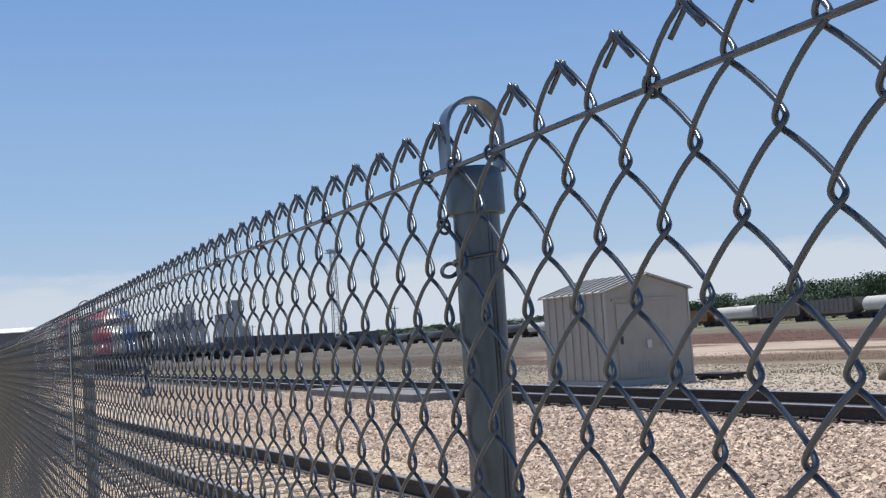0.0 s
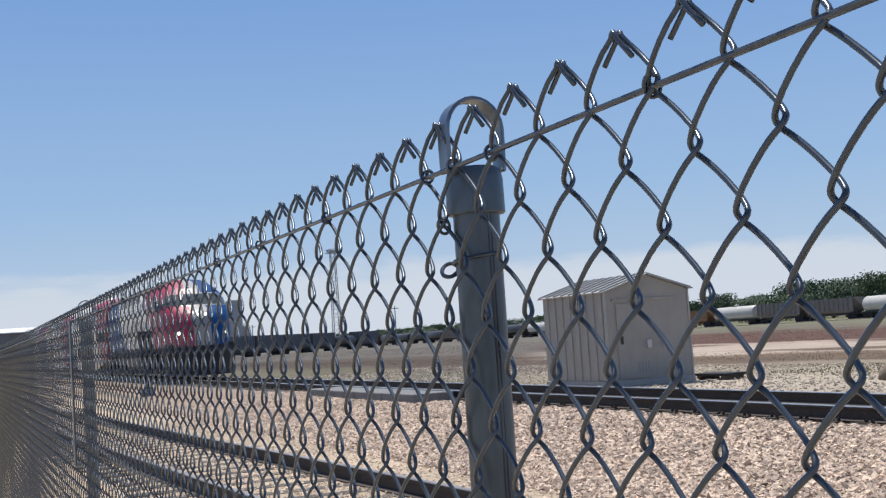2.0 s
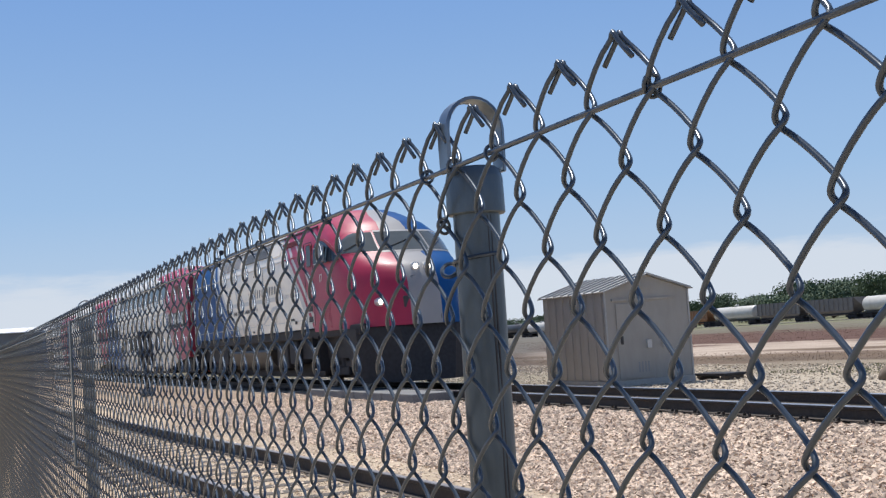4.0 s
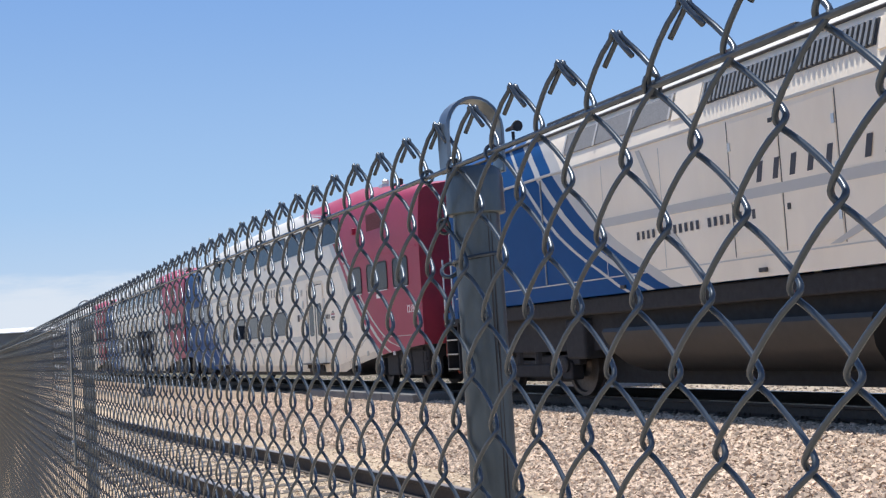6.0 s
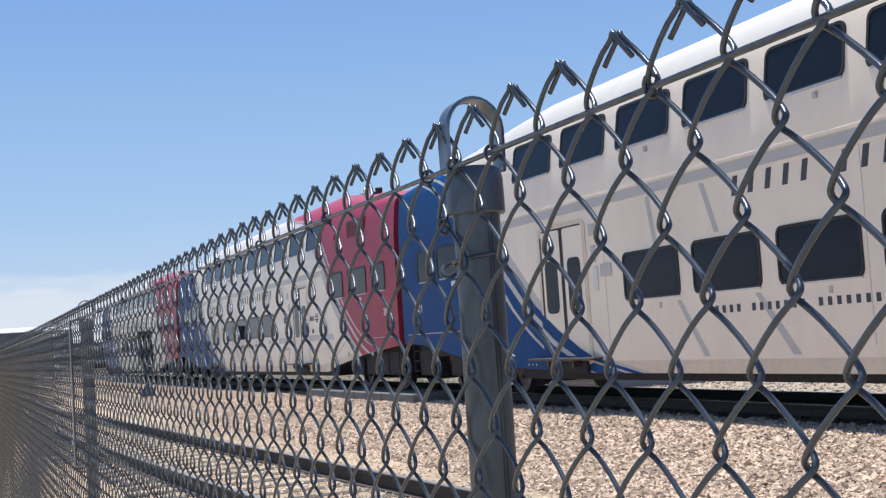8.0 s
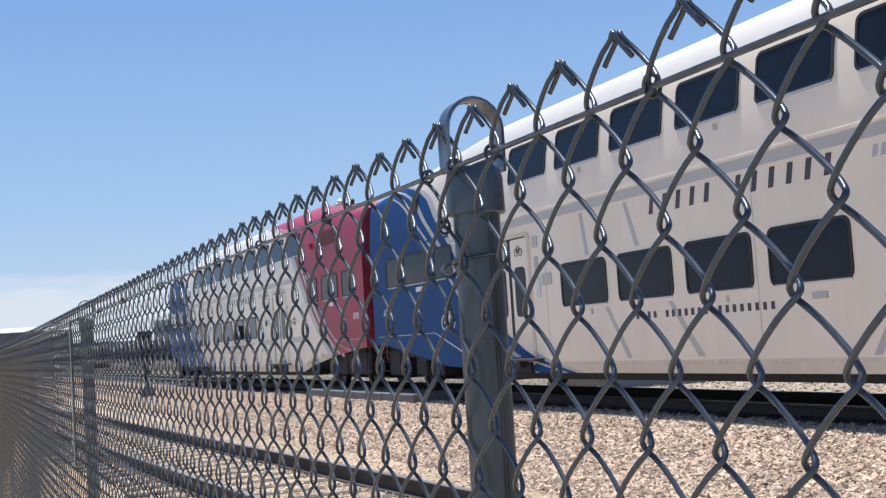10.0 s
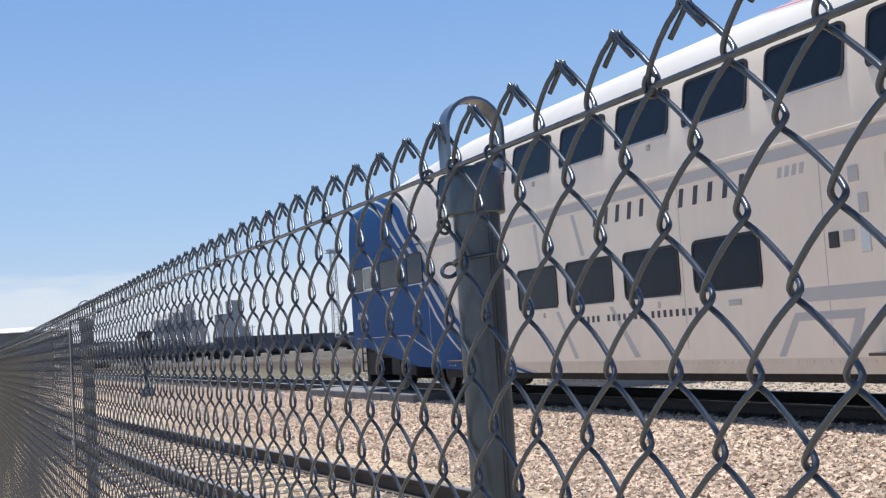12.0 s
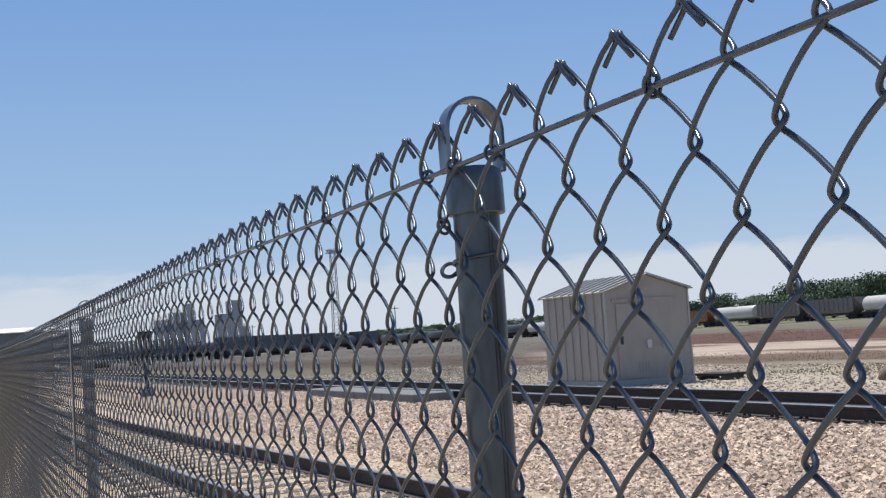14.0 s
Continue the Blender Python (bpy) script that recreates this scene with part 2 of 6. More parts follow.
def plate(bm, outline, y0, y1, mat=0):
    """A flat plate in the xz plane with that outline, from y0 (seen side) to y1."""
    a = [bm.verts.new((x, y0, z)) for x, z in outline]
    b = [bm.verts.new((x, y1, z)) for x, z in outline]
    fs = [bm.faces.new(a[::-1] if y0 > y1 else a), bm.faces.new(b if y0 > y1 else b[::-1])]
    k = len(a)
    fs += [bm.faces.new((a[i], b[i], b[(i + 1) % k], a[(i + 1) % k])) for i in range(k)]
    for f in fs:
        f.material_index = mat
    bmesh.ops.recalc_face_normals(bm, faces=fs)
    return bm


def ring(bm, outer, inner, y0, y1, mat=0):
    k = len(outer)
    vs = [[bm.verts.new((x, y, z)) for x, z in o] for o in (outer, inner) for y in (y0, y1)]
    fs = []
    for a, b in ((0, 2), (2, 3), (3, 1), (1, 0)):
        fs += [bm.faces.new((vs[a][i], vs[a][(i + 1) % k], vs[b][(i + 1) % k], vs[b][i])) for i in range(k)]
    for f in fs:
        f.material_index = mat
    bmesh.ops.recalc_face_normals(bm, faces=fs)
    return bm


def lettering(name, text, size, mt, parent, at, depth=0.003):
    """Raised characters from the built-in font, turned into a mesh."""
    cu = bpy.data.curves.new(name, "FONT")
    cu.body, cu.size, cu.extrude, cu.resolution_u = text, size, depth, 3
    tmp = new("tmp", cu)
    me = bpy.data.meshes.new_from_object(tmp.evaluated_get(bpy.context.evaluated_depsgraph_get()))
    bpy.data.objects.remove(tmp)
    me.materials.clear()
    me.materials.append(mt)
    ob = new(name, me)
    ob.parent = parent
    ob.matrix_basis = at
    return ob


# ---- levels ----
RAIL_Z = 0.45          # top of the main track's rails
TRACK_Y = 10.056       # its middle
SIDING = (-9.65, 4.02, 0.0445, 0.22)     # a point of the siding's far rail, its slope in the plan, its rail top
GAUGE = 1.505


def siding_y(x):
    return SIDING[1] + (x - SIDING[0]) * SIDING[2]


def ground_z(x, y):
    """Height of the ground: a low shelf with the siding, the raised bed of the main track, flat fields beyond."""
    prof = ((-60, 0.0), (1.2, 0.0), (2.2, 0.04), (6.2, 0.05), (8.35, 0.255), (11.75, 0.255), (13.4, 0.05), (18, 0.0), (3000, 0.0))
    for (a, za), (b, zb) in zip(prof, prof[1:]):
        if y <= b:
            k = max(0.0, (y - a) / (b - a))
            return za + (zb - za) * k
    return 0.0


def ground_material():
    m = bpy.data.materials.new("yard_ground")
    m.use_nodes = True
    n, l = m.node_tree.nodes, m.node_tree.links
    b = n["Principled BSDF"]
    b.inputs["Roughness"].default_value = 0.93
    b.inputs["Specular IOR Level"].default_value = 0.2
    tc = n.new("ShaderNodeTexCoord")
    sep = n.new("ShaderNodeSeparateXYZ")
    l.new(tc.outputs["Object"], sep.inputs[0])
    mp = n.new("ShaderNodeMapping")
    mp.inputs["Scale"].default_value = (0.25, 1, 1)
    l.new(tc.outputs["Object"], mp.inputs["Vector"])
    wob = n.new("ShaderNodeTexNoise")
    wob.inputs["Scale"].default_value = 0.12
    wob.inputs["Detail"].default_value = 6
    l.new(mp.outputs[0], wob.inputs["Vector"])
    wm = n.new("ShaderNodeMath")
    wm.operation = "MULTIPLY_ADD"
    wm.inputs[1].default_value = 0.16
    wm.inputs[2].default_value = -0.08
    l.new(wob.outputs["Fac"], wm.inputs[0])
    # place across the yard, on a logarithmic scale
    mx = n.new("ShaderNodeMath")
    mx.operation = "MAXIMUM"
    mx.inputs[1].default_value = 1.0
    l.new(sep.outputs["Y"], mx.inputs[0])
    lg = n.new("ShaderNodeMath")
    lg.operation = "LOGARITHM"
    lg.inputs[1].default_value = 1000.0
    l.new(mx.outputs[0], lg.inputs[0])
    ad = n.new("ShaderNodeMath")
    ad.operation = "ADD"
    l.new(lg.outputs[0], ad.inputs[0])
    l.new(wm.outputs[0], ad.inputs[1])
    cr = n.new("ShaderNodeValToRGB")
    e = cr.color_ramp.elements
    lgy = lambda y: math.log(y) / math.log(1000)
    # under the ballast the ground is darkened as shade in the gaps between stones
    bands = ((1.0, (0.42, 0.33, 0.23)), (4.3, (0.50, 0.405, 0.30)), (5.4, (0.36, 0.285, 0.215)), (8.0, (0.26, 0.20, 0.155)), (12.5, (0.40, 0.33, 0.265)), (17, (0.40, 0.345, 0.275)),
             (23, (0.31, 0.265, 0.20)), (26, (0.13, 0.095, 0.068)), (32, (0.15, 0.105, 0.075)), (34, (0.41, 0.335, 0.275)), (39, (0.37, 0.30, 0.245)), (42, (0.105, 0.058, 0.045)),
             (72, (0.11, 0.062, 0.048)), (80, (0.135, 0.12, 0.088)), (118, (0.155, 0.14, 0.11)), (132, (0.17, 0.17, 0.10)))
    while len(e) < len(bands):
        e.new(0.5)
    for el, (y, c) in zip(e, bands):
        el.position = lgy(y)
    for el, (y, c) in zip(e, bands):
        el.color = (*c, 1)
    l.new(ad.outputs[0], cr.inputs["Fac"])
    fine = n.new("ShaderNodeTexNoise")
    fine.inputs["Scale"].default_value = 9
    fine.inputs["Detail"].default_value = 8
    fine.inputs["Roughness"].default_value = 0.75
    l.new(tc.outputs["Object"], fine.inputs["Vector"])
    big = n.new("ShaderNodeTexNoise")
    big.inputs["Scale"].default_value = 0.35
    big.inputs["Detail"].default_value = 5
    l.new(tc.outputs["Object"], big.inputs["Vector"])
    sm = n.new("ShaderNodeMath")
    sm.operation = "MULTIPLY_ADD"
    sm.inputs[1].default_value = 1.3
    sm.inputs[2].default_value = -0.3
    l.new(fine.outputs["Fac"], sm.inputs[0])
    s2 = n.new("ShaderNodeMath")
    s2.operation = "ADD"
    l.new(sm.outputs[0], s2.inputs[0])
    l.new(big.outputs["Fac"], s2.inputs[1])
    sc = n.new("ShaderNodeMapRange")
    sc.inputs["From Min"].default_value, sc.inputs["From Max"].default_value = 0.4, 1.3
    sc.inputs["To Min"].default_value, sc.inputs["To Max"].default_value = 0.62, 1.35
    l.new(s2.outputs[0], sc.inputs["Value"])
    ml = n.new("ShaderNodeVectorMath")
    ml.operation = "SCALE"
    # farther along the line the ground beyond the track is dull grass
    far = n.new("ShaderNodeMapRange")
    far.interpolation_type = "SMOOTHSTEP"
    far.inputs["From Min"].default_value, far.inputs["From Max"].default_value = 6, -10
    lean = n.new("ShaderNodeMath")
    lean.operation = "MULTIPLY_ADD"
    lean.inputs[1].default_value = 1.9
    l.new(sep.outputs["Y"], lean.inputs[0])
    l.new(sep.outputs["X"], lean.inputs[2])
    l.new(lean.outputs[0], far.inputs["Value"])
    side = n.new("ShaderNodeMapRange")
    side.interpolation_type = "SMOOTHSTEP"
    side.inputs["From Min"].default_value, side.inputs["From Max"].default_value = 12.5, 15.5
    l.new(sep.outputs["Y"], side.inputs["Value"])
    both = n.new("ShaderNodeMath")
    both.operation = "MULTIPLY"
    l.new(far.outputs[0], both.inputs[0])
    l.new(side.outputs[0], both.inputs[1])
    cg = n.new("ShaderNodeValToRGB")
    ge = cg.color_ramp.elements
    dull = ((1.0, (0.135, 0.12, 0.083)), (20, (0.13, 0.118, 0.080)), (23, (0.088, 0.068, 0.054)), (34, (0.088, 0.068, 0.054)), (40, (0.118, 0.106, 0.094)), (300, (0.16, 0.15, 0.125)))
    while len(ge) < len(dull):
        ge.new(0.5)
    for el, (y, c) in zip(ge, dull):
        el.position = lgy(y)
    for el, (y, c) in zip(ge, dull):
        el.color = (*c, 1)
    l.new(ad.outputs[0], cg.inputs["Fac"])
    grass = n.new("ShaderNodeMix")
    grass.data_type = "RGBA"
    l.new(cg.outputs["Color"], grass.inputs["B"])
    l.new(both.outputs[0], grass.inputs["Factor"])
    l.new(cr.outputs["Color"], grass.inputs["A"])
    l.new(grass.outputs["Result"], ml.inputs[0])
    l.new(sc.outputs[0], ml.inputs["Scale"])
    l.new(ml.outputs[0], b.inputs["Base Color"])
    vo = n.new("ShaderNodeTexVoronoi")
    vo.inputs["Scale"].default_value = 16
    l.new(tc.outputs["Object"], vo.inputs["Vector"])
    bp = n.new("ShaderNodeBump")
    bp.inputs["Strength"].default_value = 0.8
    bp.inputs["Distance"].default_value = 0.03
    l.new(vo.outputs["Distance"], bp.inputs["Height"])
    l.new(bp.outputs[0], b.inputs["Normal"])
    return m


def build_ground():
    ys = [-300, -60, -20, -5, 0, 1.2, 2.2, 4, 6.2, 7.2, 8.35, 10, 11.75, 12.6, 13.4, 15, 18, 24, 34, 50, 80, 120, 200, 400, 1000, 3000]
    xs = [-3500, -1500, -800, -500, -350, -250, -180, -130, -100, -80, -65, -50, -40, -32, -26, -21, -17, -14, -11, -8, -5, 0, 5, 12, 30, 80, 200, 600]
    bm = bmesh.new()
    g = [[bm.verts.new((x, y, ground_z(x, y))) for y in ys] for x in xs]
    for i in range(len(xs) - 1):
        for j in range(len(ys) - 1):
            bm.faces.new((g[i][j], g[i + 1][j], g[i + 1][j + 1], g[i][j + 1]))
    ob = part("ground", bm, ground_material(), smooth=True)
    tagged(ob, "dry sandy yard ground with bands of weeds and gravel", "ground", kind="structure")


build_ground()


# ---- tracks ----
def rail_profile():
    return [(-0.07, -0.17), (0.07, -0.17), (0.07, -0.158), (0.012, -0.14), (0.009, -0.045), (0.036, -0.034), (0.036, -0.008), (0.028, 0.0),
            (-0.028, 0.0), (-0.036, -0.008), (-0.036, -0.034), (-0.009, -0.045), (-0.012, -0.14), (-0.07, -0.158)]


def build_rail(parent, a, b, top):
    """One rail from a to b (x, y, z of its top)."""
    bm = bmesh.new()
    a, b = Vector(a), Vector(b)
    d = (b - a).normalized()
    side = Vector((-d.y, d.x, 0))
    n = 10
    rows = [[bm.verts.new(a + (b - a) * (k / n) + side * u + Vector((0, 0, v))) for u, v in rail_profile()] for k in range(n + 1)]
    m = len(rows[0])
    for r0, r1 in zip(rows, rows[1:]):
        for k in range(m):
            f = bm.faces.new((r0[k], r0[(k + 1) % m], r1[(k + 1) % m], r1[k]))
            f.material_index = 1 if 6 <= k <= 8 else 0
    bm.faces.new(rows[0])
    bm.faces.new(rows[-1])
    bmesh.ops.recalc_face_normals(bm, faces=bm.faces)
    return part("rail", bm, [RAIL_RUST, top], parent)


main_track = thing("main_track", "main railway track with polished rails on timber sleepers in ballast", "railway track", kind="structure")
for sgn in (-1, 1):
    build_rail(main_track, (-370, TRACK_Y + sgn * GAUGE / 2, RAIL_Z), (60, TRACK_Y + sgn * GAUGE / 2, RAIL_Z), RAIL_TOP)
siding_track = thing("siding_track", "rusty siding track half buried in sandy gravel", "railway track", kind="structure")
for off in (0.0, -GAUGE):
    build_rail(siding_track, (-75, siding_y(-75) + off, SIDING[3]), (30, siding_y(30) + off, SIDING[3]), RAIL_DULL)


def sleeper_mesh(name, length, h):
    bm = boxed(-0.115, 0.115, -length / 2, length / 2, -h, 0, 0.012)
    me = bpy.data.meshes.new(name)
    bm.to_mesh(me)
    bm.free()
    me.materials.append(TIE)
    return me


def clip_mesh():
    """A tie plate with two spikes beside the rail foot."""
    bm = bmesh.new()
    box(bm, -0.09, 0.09, -0.17, 0.17, 0.0, 0.015)
    for sx in (-0.05, 0.05):
        for sy in (-0.1, 0.1):
            box(bm, sx - 0.012, sx + 0.012, sy - 0.018, sy + 0.018, 0.012, 0.05)
    me = bpy.data.meshes.new("tie_plate")
    bm.to_mesh(me)
    bm.free()
    me.materials.append(RAIL_RUST)
    return me


SLEEPER = sleeper_mesh("sleeper", 2.6, 0.18)
CLIP = clip_mesh()
rng = random.Random(4)
for k in range(188):
    x = 11.9 - k * 0.55
    z = RAIL_Z - 0.172
    part("sleeper", SLEEPER, None, main_track, at=pose(x, TRACK_Y + rng.uniform(-0.05, 0.05), z - 0.008, rng.uniform(-0.4, 0.4), 0, rng.uniform(-1, 1)))
    if 18 <= k < 108:
        part("tie_plate", CLIP, None, main_track, at=pose(x, TRACK_Y - GAUGE / 2, z - 0.007))
for k in range(76):
    x = 6.92 - k * 0.62
    part("sleeper", SLEEPER, None, siding_track, at=pose(x, siding_y(x) - GAUGE / 2 + rng.uniform(-0.08, 0.08), SIDING[3] - 0.168, 0, 0, 2.5 + rng.uniform(-1.5, 1.5)))

# ---- the chain-link fence ----
MESH_W, MESH_H = 0.0718, 0.0407       # a diamond's width, half its height
FENCE_X, FENCE_Y, FENCE_Z = -0.4335, 0.3687, 1.6326     # a knot on the top tension wire
FENCE_TURN = radians(180 - 0.2246)
WIRE = 0.00172
ROWS = 39


FINE = (0, 0.03, 0.065, 0.105, 0.15, 0.21, 0.32, 0.5, 0.68, 0.79, 0.85, 0.895, 0.935, 0.97)
COARSE = (0, 0.06, 0.14, 0.32, 0.68, 0.86, 0.94)


def picket(flip, steps, sides, depth=0.0054, over=0.0063, hook=True, bend=0.10):
    """One zigzag wire of the mesh: a flattened spiral from the knuckled top down to the ground. x runs along the fence, y across it."""
    half = MESH_W / 4
    reach = half + over * 0.55

    def slope(u):
        # straight between two rounded bends
        if u > 0.5:
            return 1 - slope(1 - u)
        return (u * u / (2 * bend) if u < bend else u - bend / 2) / (1 - bend)

    pts, own = [], []
    for r in range(-1, ROWS):
        # at row r the wire bends at one side of its strip, at the next row at the other
        side = (1 if r % 2 else -1) * flip
        face = -side
        for u in steps:
            # the wire crosses from face to face in the bend and bulges between
            bulge = math.sin(math.pi * u)
            y = depth * face * bulge * (1.6 - 0.6 * bulge)
            pts.append(Vector((side * reach * (1 - 2 * slope(u)), y, -(r + u) * MESH_H)))
            own.append(r + u)
    if hook:
        # the end is bent over the neighbour's end and folded back down along its slope
        s = 1 if pts[0].x > 0 else -1
        q = Vector((s * MESH_W / 4, 0, MESH_H - 0.0030))
        end = [(0.0142, 0.0012, -0.0165), (0.0092, 0.0, -0.0108), (0.0042, -0.0012, -0.0050), (0.0016, -0.0018, -0.0006), (0.0, -0.0021, 0.0012), (-0.0016, -0.0019, 0.0004), (-0.0032, -0.0017, -0.0024)]
        pts = [q + Vector((s * x, s * y, z)) for x, y, z in end] + [p for p, w in zip(pts, own) if w > -1 + 0.25]
    bm = bmesh.new()
    tube(bm, pts, WIRE, sides, caps=True)
    return bm


def mesh_of(name, bm, mt, smooth=True):
    me = bpy.data.meshes.new(name)
    bm.to_mesh(me)
    bm.free()
    me.materials.append(mt)
    if smooth:
        me.polygons.foreach_set("use_smooth", [True] * len(me.polygons))
    return me


fence = thing("chain_link_fence", "grey galvanised chain-link fence with knuckled top and round steel posts", "fence", pose(FENCE_X, FENCE_Y, FENCE_Z, 0, 0, math.degrees(FENCE_TURN)))
near_wire = [mesh_of("wire", picket(f, FINE, 8), GALV) for f in (1, -1)]
mid_wire = [mesh_of("wire", picket(f, COARSE, 5), GALV) for f in (1, -1)]
frng = random.Random(8)
FIRST, NEAR, MID, FAR = -78, 44, 130, 900
for k in range(FIRST, MID):
    # strip k lies between the knot columns k/2 and (k+1)/2
    src = near_wire if -24 <= k < NEAR else mid_wire
    m = pose((k + 0.5) * MESH_W / 2 + frng.uniform(-0.0006, 0.0006), frng.uniform(-0.0004, 0.0004), frng.uniform(-0.0007, 0.0007), 0, frng.uniform(-0.07, 0.07), 0)
    part("wire", src[k % 2], None, fence, at=m)
# the rest of the mesh, farther along
far_bm = {f: picket(f, (0, 0.5), 4, hook=False) for f in (1, -1)}
vs, fs = [], []
for k in range(MID, FAR):
    b = far_bm[1 if k % 2 == 0 else -1]
    base = len(vs)
    dx = (k + 0.5) * MESH_W / 2
    b.verts.index_update()
    vs += [(v.co.x + dx, v.co.y, v.co.z) for v in b.verts]
    fs += [[base + v.index for v in f.verts] for f in b.faces]
me = bpy.data.meshes.new("far_wire_mesh")
me.from_pydata(vs, [], fs)
me.materials.append(GALV)
far_mesh = part("far_wire_mesh", me, None, fence)
tagged(far_mesh, "", kind="stuff")

bm = bmesh.new()
tube(bm, [(-2.8, 0.0, -0.001), (0.5, 0.001, -0.001), (2.5, 0.0, 0.001), (6, 0.0, -0.002), (30, 0, 0)], 0.0021, 8)
part("tension_wire", bm, GALV, fence, smooth=True)


def hog_ring(x, row, tilt):
    """A small ring that ties mesh and tension wire."""
    bm = bmesh.new()
    n = 18
    turn = [2 * math.pi * k / n for k in range(n + 1)]
    pts = [(x + 0.004 * tilt * math.sin(a), -0.0048 * math.cos(a), 0.0058 * math.sin(a + 0.5 * tilt) - row * MESH_H) for a in turn]
    tube(bm, pts, 0.0014, 6)
    part("hog_ring", bm, GALV, fence, smooth=True)


for x in (2.02, 6.1, 11.0, 15.2, 19.0, 26.5, 34.0, 41.0, 49.0):
    hog_ring(x * MESH_W, 0, frng.uniform(-1, 1))


for x, row, tilt in ((6.9, 0.0, 0.8), (6.5, 1.08, -0.7), (5.1, 0.03, 0.4)):
    hog_ring(x * MESH_W, row, tilt)


def fence_post(parent, at, loop=True):
    """A round line post with a sleeve cap that carries a strap loop. z = 0 is the cap's top."""
    post = thing("post", "", "", at)
    post.parent = parent
    bm = bmesh.new()
    lathe(bm, [(-1.75, 0.0188), (-0.02, 0.0188)], "z", 28)
    part("pipe", bm, GALV_POST, post, smooth=True)
    bm = bmesh.new()
    for a in (184, 193):
        wx, wy = 0.0186 * math.cos(radians(a)), 0.0186 * math.sin(radians(a))
        tube(bm, [(wx + 0.0002 * math.sin(k * 2.3), wy, -0.04 - k * 0.05) for k in range(34)], [0.0005 + 0.0003 * (k % 3) for k in range(34)], 5)
    part("weld_seam", bm, GRILLE, post, "dark weld seam")
    bm = bmesh.new()
    lathe(bm, [(-0.038, 0.0225), (-0.037, 0.0236), (-0.010, 0.0232), (-0.003, 0.0215), (0.0, 0.018)], "z", 28)
    part("cap", bm, GALV_POST, post, "dull galvanised pressed-steel post cap", smooth=True)
    bm = bmesh.new()
    # the strap: two legs and a round top, seen along the fence
    line = [(-0.0225, -0.004), (-0.0228, 0.016), (-0.0228, 0.030)]
    line += [(-0.0228 * math.cos(radians(a)), 0.030 + 0.0245 * math.sin(radians(a))) for a in range(15, 180, 15)]
    line += [(0.0228, 0.030), (0.0228, 0.016), (0.0225, -0.004)]
    w, th = 0.0105, 0.0026
    rows = []
    for i, (yy, zz) in enumerate(line):
        a, b = line[max(i - 1, 0)], line[min(i + 1, len(line) - 1)]
        d = Vector((0, b[0] - a[0], b[1] - a[1])).normalized()
        nrm = Vector((0, -d.z, d.y))
        c = Vector((0, yy, zz))
        rows.append([bm.verts.new(c + Vector((sx * w, 0, 0)) + nrm * q) for sx, q in ((-1, 0), (-0.86, th), (0.86, th), (1, 0), (0.9, -0.0006), (-0.9, -0.0006))])
    for r0, r1 in zip(rows, rows[1:]):
        for k in range(6):
            bm.faces.new((r0[k], r0[(k + 1) % 6], r1[(k + 1) % 6], r1[k]))
    bm.faces.new(rows[0])
    bm.faces.new(rows[-1])
    bmesh.ops.recalc_face_normals(bm, faces=bm.faces)
    part("strap_loop", bm, STRAP, post, "bright galvanised strap loop", smooth=True)
    for zt, s in ((-0.075, 1), (-0.56, -1), (-1.05, 1)):
        bm = bmesh.new()
        # over the front of the pipe, then an open eye that holds the mesh
        pts = [(0.0207 * math.sin(radians(a)), 0.0207 * math.cos(radians(a)), zt - 0.00004 * a) for a in range(-110, 71, 15)]
        pts += [(0.0265 + 0.0075 * math.sin(radians(a)), 0.0150 - 0.0065 * math.cos(radians(a)), zt - 0.005 + 0.0058 * math.cos(radians(a - 55))) for a in range(-60, 305, 20)]
        tube(bm, pts, 0.0018, 6)
        part("tie_wire", bm, GALV, post, smooth=True)
    return post


POST_S = 0.4605       # the near post, along the fence from the first knot
for k, s in enumerate((POST_S, POST_S + 3.11, POST_S + 6.15, POST_S + 9.2, POST_S + 12.2, POST_S + 15.05, POST_S + 18.1, POST_S + 21.1, POST_S - 2.95)):
    fence_post(fence, pose(s, -0.0262, 0.002, 0, 0, 0))
# a flat bar bolted to the mesh beside the second post
bm = bmesh.new()
box(bm, 3.74, 3.78, 0.004, 0.010, -0.47, 0.004, 0, 0.0015)
bar = part("tension_bar", bm, GALV_POST, fence, "dull flat steel bar bolted to the mesh")
bm = bmesh.new()
lathe(bm, [(0.008, 0.009), (0.014, 0.009), (0.017, 0.006)], "y", 6, at=(3.76, 0, -0.395))
part("bolt", bm, ALU, bar)

# ---- the train ----
L = 25.91
HALF = 1.5
X_REAR, SPEED, GAIN, BEND = -51.374, 12.0468, 0.0939, 0.0669     # rear coupling of the last coach at 10 s, speed, its change, and the change's change


# slack running in and out along the couplings
DRIFT = ((0, 0.0), (6.5, 0.0), (7.0, -0.10), (7.5, -0.02), (8.0, 0.15), (9.2, 0.05), (10.5, 0.03), (11.0, 0.0), (11.5, 0.15), (12.0, 0.17), (12.5, 0.05), (13.0, 0.10), (14.0, 0.10))


def train_x(t):
    q = t - 10
    return X_REAR + SPEED * q + GAIN * q * q / 2 + BEND * q ** 3 / 6 + lerp(DRIFT, t)


def lerp(table, x):
    for (a, va), (b, vb) in zip(table, table[1:]):
        if x <= b:
            k = min(1.0, max(0.0, (x - a) / (b - a)))
            return va + (vb - va) * k
    return table[-1][1]


